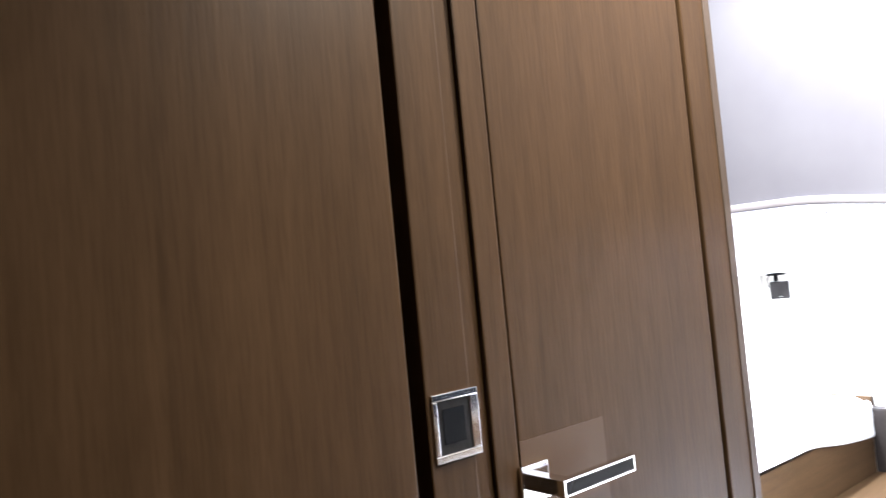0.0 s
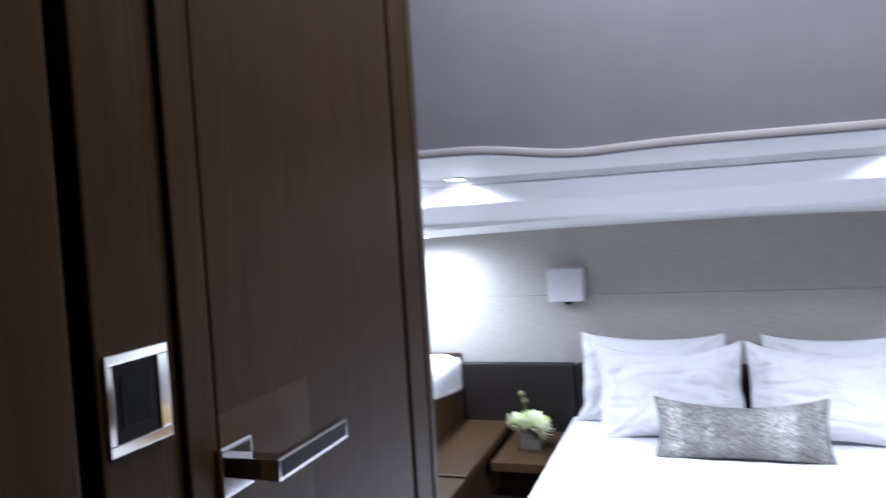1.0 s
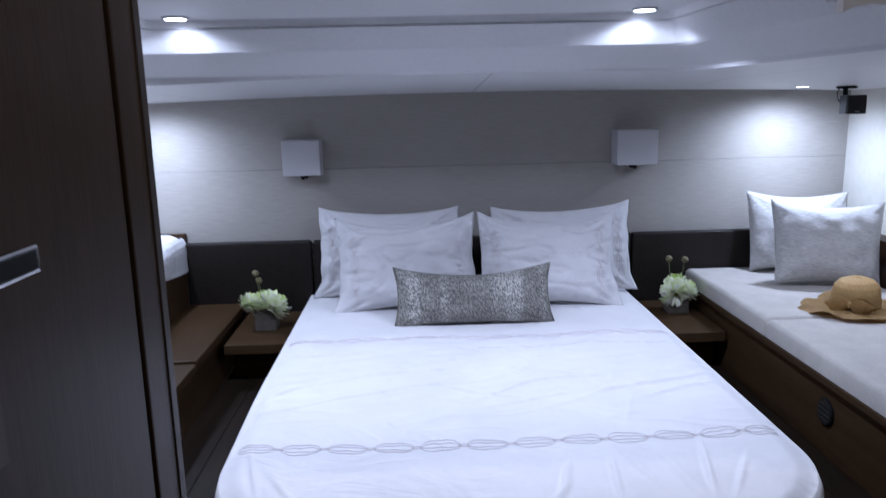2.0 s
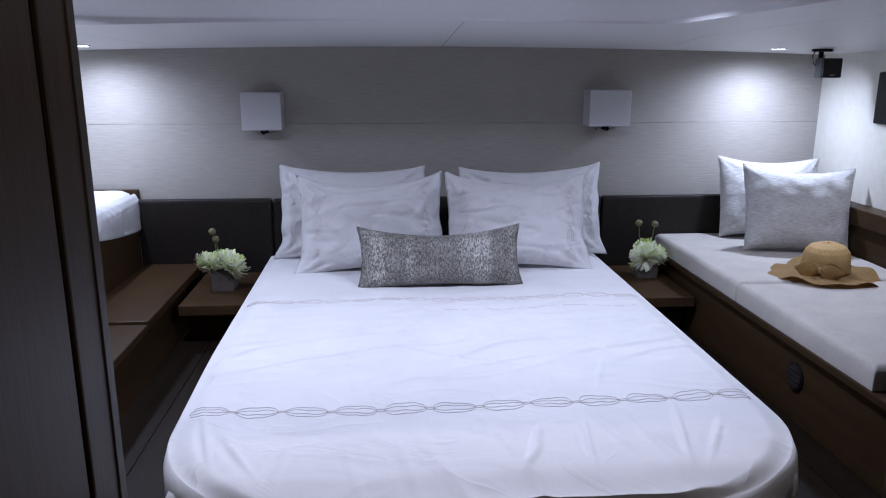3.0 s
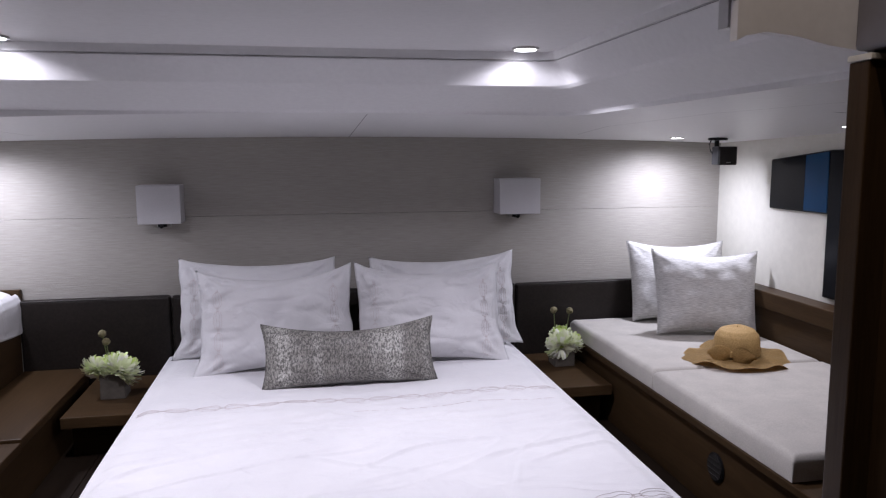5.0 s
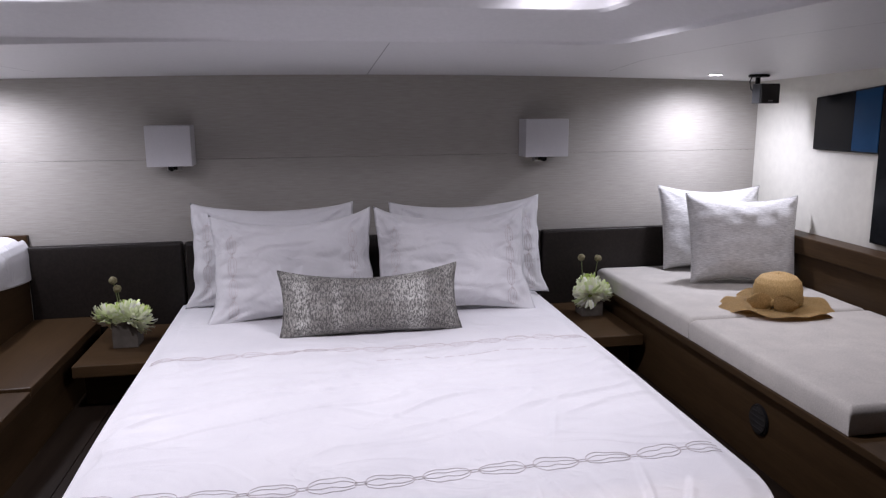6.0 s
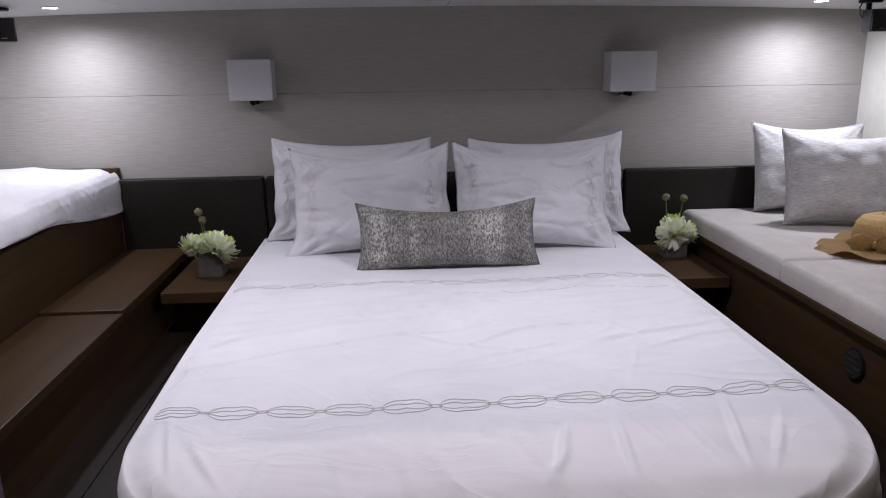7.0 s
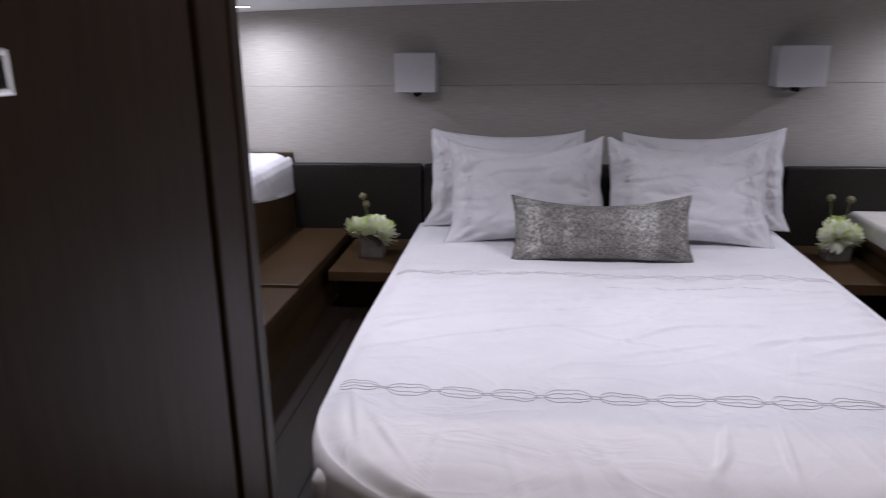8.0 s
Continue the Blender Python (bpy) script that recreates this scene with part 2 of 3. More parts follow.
for s, name in ((-1, "wall_port"), (1, "wall_starboard")):
    lo, hi = sorted((s * HALF, s * (HALF + 0.1)))
    tagged(link(name, box((lo, -2.6, 0), (hi, 0.0, 1.6)), side_mat), "smooth cream side wall of the cabin", "wall", kind="structure")

# ceiling with a raised coffer, one sheet of rings from the coffer outward
CX0, CX1, CY0, CY1 = -1.27, 0.77, -3.2, -1.0


def ceiling_base(x, y):
    return 1.282 + 0.058 * min(1.0, -min(y, 0)) - (0.032 + 0.026 * min(1.0, -min(y, 0))) * (x / HALF) ** 2


def coffer_loop(d, radius, n=30):
    """Points round the coffer, d inside its lower edge."""
    x0, x1, y0, y1, r = CX0 + d * 0.6, CX1 - d * 0.6, CY0 + d, CY1 - d, max(radius - d * 0.33, 0.04)
    pts = []
    for cx, cy, a0 in ((x1 - r, y1 - r, 0), (x0 + r, y1 - r, 90), (x0 + r, y0 + r, 180), (x1 - r, y0 + r, 270)):
        pts += [(cx + r * math.cos(radians(a0 + 90 * k / n)), cy + r * math.sin(radians(a0 + 90 * k / n))) for k in range(n + 1)]
    out = []
    for (ax, ay), (bx, by) in zip(pts, pts[1:] + pts[:1]):
        out.append((ax, ay))
        if math.hypot(bx - ax, by - ay) > 0.2:
            out += [(ax + (bx - ax) * k / 12, ay + (by - ay) * k / 12) for k in range(1, 12)]
    return out


def build_ceiling():
    bm = bmesh.new()
    rings = []
    for d, z in ((0.365, 1.506), (0.35, 1.504), (0.345, 1.496), (0.338, 1.482), (0.332, 1.480), (0.33, 1.476), (0.305, 1.458), (0.272, 1.434), (0.242, 1.413), (0.222, 1.404), (0.12, 1.3755), (0.016, 1.349), (0.006, 1.344)):
        rings.append([bm.verts.new((x, y, z)) for x, y in coffer_loop(d, 0.16)])
    edge = coffer_loop(0.0, 0.16)
    outer = []
    mx, my = (CX0 + CX1) / 2, (CY0 + CY1) / 2
    for x, y in edge:
        dx, dy = x - mx, y - my
        k = min(((HALF + 0.02) * (1 if dx > 0 else -1) - mx) / dx if dx else 9e9, ((0.02 if dy > 0 else -3.6) - my) / dy if dy else 9e9)
        outer.append((mx + dx * k, my + dy * k))
    for t in (0, 0.03, 0.1, 0.25, 0.4, 0.55, 0.7, 0.85, 1):
        rings.append([bm.verts.new((a + (c - a) * t, b + (e - b) * t, ceiling_base(a + (c - a) * t, b + (e - b) * t))) for (a, b), (c, e) in zip(edge, outer)])
    bm.faces.new(list(reversed(rings[0])))
    for a, b in zip(rings, rings[1:]):
        for i in range(len(a)):
            bm.faces.new((a[i], b[i], b[(i + 1) % len(a)], a[(i + 1) % len(a)]))
    bmesh.ops.bisect_plane(bm, geom=bm.verts[:] + bm.edges[:] + bm.faces[:], plane_co=(0, BULK + 0.004, 0), plane_no=(0, -1, 0), clear_outer=True)
    bmesh.ops.recalc_face_normals(bm, faces=bm.faces)
    return bm


ceiling = tagged(link("ceiling", build_ceiling(), ceiling_mat, smooth=True, angle=9), "white lined ceiling with a raised coffer", "ceiling", kind="structure")
tagged(link("ceiling_deck", box((-2.05, -2.43, 1.62), (2.05, 0.1, 1.68)), ceiling_mat), "deck above the lining", "ceiling", kind="structure")


def seam_strip(points, w=0.0035):
    bm = bmesh.new()
    pts = [Vector((x, y, ceiling_base(x, y) - 0.0015)) for x, y in points]
    for a, b in zip(pts, pts[1:]):
        side = (b - a).cross(Vector((0, 0, 1))).normalized() * w / 2
        bm.faces.new([bm.verts.new(p) for p in (a - side, b - side, b + side, a + side)])
    return bm


seam_mat = plain("lining_joint", (0.30, 0.29, 0.30), 0.7, 0, 0.1, 40, 0)
trim_root = group_root("trim", "joints between the ceiling lining panels", "trim", kind="structure")
for line in ([(0.03, -0.02), (0.034, -0.98)], [(1.05, -0.3), (1.02, -0.7), (1.06, -1.4), (1.12, -2.4)], [(-1.25, -0.28), (-1.3, -0.6), (-1.42, -1.2), (-1.5, -2.4)]):
    part("joint", seam_strip(line), seam_mat, trim_root)


def coffer_groove():
    """Dark joint round the raised middle panel."""
    bm = bmesh.new()
    a, b = ([bm.verts.new((x, y, 1.4785)) for x, y in coffer_loop(d, 0.16)] for d in (0.3365, 0.3305))
    for i in range(len(a)):
        if a[i].co.y > BULK + 0.03 and a[(i + 1) % len(a)].co.y > BULK + 0.03:
            bm.faces.new((a[i], b[i], b[(i + 1) % len(a)], a[(i + 1) % len(a)]))
    return bm


part("panel_joint", coffer_groove(), seam_mat, trim_root)
part("slot", seam_strip([(1.285, -1.668), (1.40, -1.655)], 0.008), gap_mat, trim_root)


def downlight(at, r=0.034):
    root = group_root("downlight", "small round recessed downlight, lit", "ceiling light", "cabin downlights", at=at)
    bm = cyl((0, 0, -0.001), r, 0.006, bevel=0.0015)
    part("ring", bm, brushed, root, "brushed steel ring", True, 40)
    part("lens", cyl((0, 0, -0.0035), r * 0.78, 0.003), lamp_glow, root, "glowing white lens")
    return root


for x, y, z in CEIL_SPOTS:
    downlight((x, y, z + 0.004))
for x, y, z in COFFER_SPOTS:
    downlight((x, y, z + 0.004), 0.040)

# bulkhead on both sides of the opening
bulk_r = tagged(link("wall_bulkhead_starboard", box((0.69, BULK - 0.045, 0), (2.0, BULK, 1.345), 0.003), wood_v), "dark wood bulkhead panel beside the opening", "wall", kind="structure")
part("cap", box((0.688, BULK - 0.05, 1.346), (2.0, BULK + 0.003, 1.356), 0.002), side_mat, bulk_r, "pale rim along the top")
tagged(link("wall_bulkhead_port", box((-2.0, -2.56, 0), (-0.80, -2.50, 1.6)), wood_v), "dark wood bulkhead behind the door frame", "wall", kind="structure")

# passage walls, its far end and its ceiling
WX = -0.623
wall_passage = tagged(link("wall_passage_port", box((WX - 0.09, -5.2, 0), (WX - 0.05, -2.77, 2.62)), gap_mat), "passage wall of dark wood panels", "wall", kind="structure")
part("panel", box((WX - 0.05, -5.2, 0.01), (WX, -3.457, 2.62), 0.003), wood_v, wall_passage)
part("panel", box((WX - 0.05, -3.434, 0.01), (WX, -3.360, 2.62), 0.003), wood_v, wall_passage)
part("recess_strip", box((WX - 0.05, -3.359, 0.01), (WX - 0.007, -3.330, 2.62)), wood_v, wall_passage)
frame_post = tagged(link("door_frame", box((WX - 0.11, -2.768, 0), (WX + 0.002, -2.669, 2.62), 0.004), wood_v), "dark wood door post at the cabin entrance", "door frame", kind="structure")
# thin strip added to carry the painted reflection on the post
part("edge_sheen", box((WX + 0.0005, -2.692, 0), (WX + 0.0045, -2.6695, 2.62), 0.0012), sheen_wood, frame_post, "paler band along the edge, a reflection put into the colour")
tagged(link("wall_return", box((WX - 0.19, -2.70, 0), (WX - 0.111, -2.5, 2.62)), wood_v), "dark wood return behind the door post", "wall", kind="structure")
tagged(link("wall_passage_starboard", box((0.74, -5.2, 0), (0.80, BULK - 0.046, 2.62)), wood_v), "dark wood wall of the passage", "wall", kind="structure")
tagged(link("wall_passage_end", box((-0.8, -5.3, 0), (0.8, -5.2, 2.62)), wood_v), "dark wood end wall of the passage", "wall", kind="structure")
tagged(link("ceiling_passage", box((-0.85, -5.3, 2.53), (0.85, -2.40, 2.62)), ceiling_mat), "white ceiling of the passage", "ceiling", kind="structure")
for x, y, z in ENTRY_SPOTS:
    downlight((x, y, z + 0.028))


def header():
    """Grey lined header over the opening, leaning back towards the passage, with a rounded lower edge."""
    root = group_root("header", "grey satin header above the cabin entrance with pale rounded edge", "header", kind="structure")

    def edge_z(x):
        return 1.474 + 0.018 * smoothstep(-0.35, -0.62, x) - 0.004 * smoothstep(-0.2, 0.5, x) - 0.006 * math.exp(-((x + 0.38) / 0.12) ** 2)

    def face(u, v):
        x = -0.86 + u * 1.34
        z0 = edge_z(x) + 0.018
        return (x, BULK - 0.004, z0 + (2.53 - z0) * v)

    part("face", grid_mesh(face, 40, 14), header_m, root, "grey satin face", True)

    def lip(u, v):
        x = -0.86 + u * 1.34
        dy, dz = ((-0.004, 0.018), (-0.007, 0.0172), (-0.009, 0.015), (-0.011, 0.003), (-0.010, 0.0008), (0.006, 0.0))[round(v * 5)]
        return (x, BULK + dy, edge_z(x) + dz)

    part("edge", grid_mesh(lip, 40, 5), header_edge_m, root, "pale lilac rounded edge", True, 35)
    part("back", box((-0.86, BULK + 0.004, 1.52), (0.48, BULK + 0.02, 2.53)), header_edge_m, root)
    return root


header()
# pale lining between the header and the starboard bulkhead, and the grey block above the bulkhead
def lining():
    """Pale panel with a scooped lower edge."""
    bm = bmesh.new()
    edge = [(0.484, 1.376), (0.50, 1.384), (0.535, 1.390), (0.59, 1.384), (0.645, 1.372), (0.69, 1.366), (0.739, 1.366), (0.739, 2.53), (0.484, 2.53)]
    lean = [BULK - 0.006 for x, z in edge]
    front = [bm.verts.new((x, y, z)) for (x, z), y in zip(edge, lean)]
    back = [bm.verts.new((x, y + 0.02, z)) for (x, z), y in zip(edge, lean)]
    bm.faces.new(front)
    bm.faces.new(list(reversed(back)))
    for i in range(len(edge)):
        j = (i + 1) % len(edge)
        bm.faces.new((front[i], back[i], back[j], front[j]))
    bmesh.ops.recalc_face_normals(bm, faces=bm.faces)
    return bm


tagged(link("wall_lining", lining(), ceiling_mat), "pale lining above the bulkhead", "wall", kind="structure")
tagged(link("wall_over_bulkhead", box((0.484, BULK + 0.022, 1.40), (2.0, BULK + 0.05, 2.53)), ceiling_mat), "pale wall above the bulkhead", "wall", kind="structure")
block_m = plain("grey_padding", (0.17, 0.165, 0.185), 0.5, 0, 0.06, 20, 0.04)
block = group_root("header_return", "grey padded block above the bulkhead panel", "header", kind="structure")
part("pad", box((0.690, BULK - 0.10, 1.362), (0.739, BULK - 0.007, 2.5), 0.010, 3), block_m, block, smooth=True, angle=40)


# ---- the bed ----
BED_X, BED_TOP, FOOT = 0.80, 0.30, -2.25


def outline_half(y):
    """Half width of the mattress at y: straight, then rounded at the foot corners."""
    r = 0.36
    if y > FOOT + r:
        return BED_X
    k = min(1.0, (FOOT + r - y) / r)
    return BED_X - r + r * math.sqrt(max(0.0, 1 - k * k))


def crease(x, y):
    """Relief of the bedspread: soft waves, and folds that fan out near the foot."""
    h = 0.007 * noise.noise((x * 2.2, y * 2.0, 0.3)) + 0.009 * noise.noise((x * 4 + y * 5, y * 21 - x * 4.5, 1.7)) * smoothstep(-1.8, -1.15, y) * (1 - smoothstep(-0.95, -0.7, y)) + 0.004 * noise.noise((x * 9, y * 7, 4.2))
    # sharp pressed creases across the middle, short drapes at the foot
    h += 0.009 * max(0.0, 1 - 10 * abs(noise.noise((x * 1.6 + y * 1.3, y * 7.5 - x * 2.4, 2.2)))) * smoothstep(-1.75, -1.4, y) * (1 - smoothstep(-1.05, -0.8, y))
    h += 0.006 * max(0.0, 1 - 7 * abs(noise.noise((x * 5.5 + y * 1.5, y * 1.7 + x, 8.4)))) * (1 - smoothstep(-2.1, -1.82, y)) * smoothstep(-0.5, 0.0, x)
    for fx, fy, ang, ln, amp in ((0.13, -2.00, 70, 0.055, 0.010), (0.105, -2.09, 62, 0.06, 0.009), (0.165, -1.955, 20, 0.035, 0.006), (0.25, -2.03, 82, 0.10, 0.006), (0.33, -2.0, 104, 0.12, 0.006),
                                 (0.42, -2.06, 96, 0.12, 0.006), (0.50, -1.99, 76, 0.13, 0.006), (0.58, -2.02, 60, 0.10, 0.006), (0.0, -1.97, 150, 0.09, 0.004), (0.4, -1.62, 70, 0.12, 0.003),
                                 (-0.34, -1.22, 172, 0.26, 0.0035), (-0.12, -1.14, 166, 0.22, 0.004), (0.12, -1.10, 168, 0.20, 0.004), (0.26, -1.30, 158, 0.22, 0.0035), (0.02, -1.27, 164, 0.16, 0.003), (-0.05, -1.45, 155, 0.2, 0.003),
                                 (0.36, -1.16, 172, 0.16, 0.003), (-0.25, -1.36, 12, 0.14, 0.0025), (0.5, -1.42, 40, 0.12, 0.003), (-0.62, -2.02, 120, 0.10, 0.005), (-0.70, -1.95, 105, 0.10, 0.005), (-0.5, -2.1, 80, 0.10, 0.004)):
        c, s = math.cos(radians(ang)), math.sin(radians(ang))
        a, b = (x - fx) * c + (y - fy) * s, -(x - fx) * s + (y - fy) * c
        h += 1.35 * amp * math.exp(-(a / ln) ** 2 - (b / 0.0075) ** 2) - 0.7 * amp * math.exp(-(a / ln) ** 2 - ((b - 0.016) / 0.012) ** 2)
    return h * smoothstep(-0.01, 0.09, outline_half(y) - abs(x))


def build_bedspread():
    """Rings from the middle out to the hem; round the edge the cloth turns down."""
    bm = bmesh.new()
    head = -0.06
    pts = []
    side = 300
    for k in range(side + 1):
        pts.append((BED_X, head + (FOOT + 0.36 - head) * k / side))
    for k in range(1, 26):
        a = radians(-90 * k / 26)
        pts.append((BED_X - 0.36 + 0.36 * math.cos(a), FOOT + 0.36 + 0.36 * math.sin(a)))
    for k in range(61):
        pts.append((BED_X - 0.36 - (2 * BED_X - 0.72) * k / 60, FOOT))
    pts += [(-x, y) for x, y in reversed(pts[:side + 26])]
    n = len(pts)
    normals = []
    for i, (x, y) in enumerate(pts):
        a, b = pts[max(i - 1, 0)], pts[min(i + 1, n - 1)]
        d = Vector((b[0] - a[0], b[1] - a[1], 0)).normalized()
        normals.append(Vector((-d.y, d.x, 0)))
    # top: straight lanes from side to side
    lanes = 300
    top = []
    for i in range(n // 2 + 1):
        x, y = pts[i]
        row = []
        for j in range(lanes + 1):
            u = -1 + 2 * j / lanes
            px = x * -u
            inset = 1 - abs(u)
            fall = 0.03 * (1 - smoothstep(0, 0.07, inset * max(x, 0.05))) + 0.03 * (1 - smoothstep(0, 0.1, y - FOOT))
            row.append(Vector((px, y, BED_TOP - fall * 0.6 + crease(px, y))))
        top.append(row)
    grid = [[bm.verts.new(p) for p in row] for row in top]
    for a, b in zip(grid, grid[1:]):
        for j in range(lanes):
            try:
                bm.faces.new((a[j], a[j + 1], b[j + 1], b[j]))
            except ValueError:
                pass
    # skirt
    half = n // 2
    loop = [(grid[i][0], pts[i], normals[i]) for i in range(half + 1)] + [(grid[half][j], (grid[half][j].co.x, FOOT), Vector((0, -1, 0))) for j in range(1, lanes)] + \
           [(grid[i][lanes], (-pts[i][0], pts[i][1]), Vector((-normals[i].x, normals[i].y, 0))) for i in range(half, -1, -1)]
    prev = [v for v, _, _ in loop]
    for s, out, drop in ((1, 0.012, 0.03), (2, 0.018, 0.075), (3, 0.014, 0.12), (4, 0.004, 0.165), (5, -0.03, 0.195), (6, -0.09, 0.205)):
        cur = []
        for q, (v, (x, y), nn) in enumerate(loop):
            ripple = 0.016 * noise.noise((x * 7, y * 7, s * 0.6)) + 0.006 * math.sin(q * 0.35 + s)
            cur.append(bm.verts.new(Vector((x, y, 0)) + nn * (out + ripple * s / 4) + Vector((0, 0, BED_TOP - 0.018 - drop + 0.01 * noise.noise((x * 3, y * 3, 5)) * (s > 3)))))
        for i in range(len(cur) - 1):
            bm.faces.new((prev[i], prev[i + 1], cur[i + 1], cur[i]))
        prev = cur
    bmesh.ops.remove_doubles(bm, verts=bm.verts, dist=0.0004)
    bmesh.ops.recalc_face_normals(bm, faces=bm.faces)
    for v in bm.verts:
        v.co.x *= taper(v.co.x, v.co.y)
    return bm


def taper(x, y):
    """The port side of the bed draws in towards the foot."""
    return 1 - 0.026 * smoothstep(0, -0.5, x) * smoothstep(-1.25, -2.15, y)


def chain_strands(length, link_len=0.124, wide=0.030):
    """Embroidered chain along s: lists of (s, across)."""
    out, count = [], int(length / link_len)
    for k in range(count):
        s0 = k * link_len
        for sign in (-1, 1):
            out.append([(s0 + link_len * (0.04 + 0.88 * t / 16), sign * wide * (math.sin(math.pi * t / 16) ** 0.45 if 0 < t < 16 else 0) * (1 - 0.16 * math.exp(-((t - 8) / 2.2) ** 2))) for t in range(17)])
            out.append([(s0 + link_len * (0.06 + 0.84 * t / 16), sign * wide * 0.52 * max(0.0, math.sin(math.pi * t / 16)) ** 0.7 * (1 - 0.5 * math.exp(-((t - 8) / 2.6) ** 2))) for t in range(17)])
            out.append([(s0 + link_len * (0.88 + 0.2 * t / 4), sign * wide * 0.16) for t in range(5)])
    return out


def build_bed():
    root = group_root("bed", "low double bed with a white embroidered bedspread", "bed", at=(-0.012, 0, 0))
    part("base", box((-0.66, -2.0, 0.007), (0.66, -0.07, 0.10), 0.01), wood_y, root, "dark wood base")
    part("mattress", box((-0.75, -2.14, 0.10), (0.75, -0.07, 0.255), 0.05, 4), linen, root, smooth=True)
    spread = part("bedspread", build_bedspread(), spread_linen, root, "white cotton bedspread with soft folds", True)
    for y0, bend, wide, pitch in ((-0.882, 0.002, 0.020, 0.1035), (-1.835, 0.012, 0.031, 0.1333)):
        bm = bmesh.new()
        for strand in chain_strands(1.60, pitch, wide):
            pts = []
            for s, w in strand:
                x = -0.79 + s
                if abs(x) > 0.776:
                    continue
                w *= 1 + 0.35 * noise.noise((x * 9, y0, 2.0))
                w += 0.006 * noise.noise((x * 14, y0 * 3, w * 40))
                y = y0 + w + bend * math.sin(x * 4.0 + 1.0) + 4 * bend * (abs(x) / 0.75) ** 1.6
                pts.append((x * taper(x, y), y, BED_TOP + crease(x, y) + 0.0006 - 0.018 * (1 - smoothstep(0, 0.07, BED_X - abs(x)))))
            if len(pts) > 1:
                tube(pts, 0.0010, 4, bm)
        part("embroidery", bm, thread, spread, "taupe chain-stitch border")["kind"] = "stuff"
    # a row of open hemstitch behind the far border
    bm = bmesh.new()
    for k in range(22):
        x = -0.02 + k * 0.034 + 0.012 * math.sin(k * 5)
        y = -1.0 - 0.004 * math.sin(x * 9)
        length = 0.007 + 0.004 * math.sin(k * 3.1)
        tube([(x + t * length, y, BED_TOP + crease(x + t * length, y) + 0.0004) for t in range(5)], 0.0012, 4, bm)
    part("hemstitch", bm, thread, spread)["kind"] = "stuff"
    return root


build_bed()


def pillow_surface(w, h, thick, pinch, seed, sag=0.0, rough=1.0, flange=0.0, narrow=0.0):
    """fn(u, v, side) for a pillow standing in the xz plane, face to -y, centred on its lower edge; flange: share of each side that is flat hem."""
    def fn(u, v, side):
        a, b = 2 * u - 1, 2 * v - 1
        # edges bow in between the corners, more at the top than at the sides
        x = a * w / 2 * (1 - pinch * 0.45 * (1 - b * b) * abs(a) ** 3)
        z = h / 2 + b * h / 2 * (1 - pinch * (1 - a * a) * abs(b) ** 3)
        x *= 1 - narrow * (1 - v)
        c = min(1.0, abs(a) / (1 - flange))
        body = (max(0, 1 - c ** 3) * max(0, 1 - abs(b) ** 2.8)) ** (0.75 if flange else 0.6)
        near = max(c, abs(b)) ** 3
        wr = (0.012 if flange else 0.006) * noise.noise((a * 1.7 + seed, b * 1.6, side * 2.0)) + 0.006 * noise.noise((a * 4.5 + seed, b * 3.5, side * 3.0))
        # pressed creases across the face
        wr += (0.006 if flange else 0.0) * rough * max(0.0, 1 - 8 * abs(noise.noise((a * 1.4 + b * 0.9 + seed, b * 2.6 - a * 0.8, side * 5.0))))
        wr += (0.014 if flange else 0.0) * noise.noise((a * 3.5 + b * 2 + seed, b * 5 - a, 7.0)) * smoothstep(0.45, 0.8, abs(a))
        # gathers that run in from the seams and fan out of the corners
        r, ang = math.hypot(1 - c, 1 - abs(b)), math.atan2(1 - abs(b), 1 - c + 1e-6)
        gather = 0.009 * rough * math.sin(ang * 11 + seed * 3 + a) * math.exp(-(r / 0.55) ** 2) * min(1, r * 6)
        gather += 0.007 * rough * near * noise.noise((a * 9 * abs(b) ** 2 + seed, b * 9 * abs(a) ** 2, side * 4.0))
        edge = 0.006 * noise.noise((a * 3 + seed, b * 3, 9.0))
        hem = smoothstep(0.74, 1.0, abs(a)) if flange else 0.0
        ripple = hem * (0.007 * math.sin(b * 5 + seed * 2 + 2 * a) + 0.020 * noise.noise((a * 2 + seed, b * 2.6, 3.0)))
        x += math.copysign(0.022 * hem * smoothstep(0.55, 1.0, -b), a)
        x += hem * 0.010 * noise.noise((b * 2.4 + seed, a, 6.0))
        y = side * ((thick / 2) * body + 0.0015 * hem * (1 - max(abs(a), abs(b)) ** 20)) + wr * min(1, body * 1.3) + gather * min(1, body * 3) + edge + ripple
        z -= sag * (1 - a * a) * smoothstep(0.2, 1, b)
        # the upper corners stand up as small ears
        z += 0.15 * flange * smoothstep(0.8, 1.0, abs(a)) * smoothstep(0.75, 1.0, b)
        return Vector((x, y, z))
    return fn


def pillow_mesh(fn, n=56):
    bm = bmesh.new()
    for side in (-1, 1):
        grid_mesh(lambda u, v: fn(u, v, side), n, n, bm=bm)
    bmesh.ops.remove_doubles(bm, verts=bm.verts, dist=0.0006)
    bmesh.ops.recalc_face_normals(bm, faces=bm.faces)
    return bm


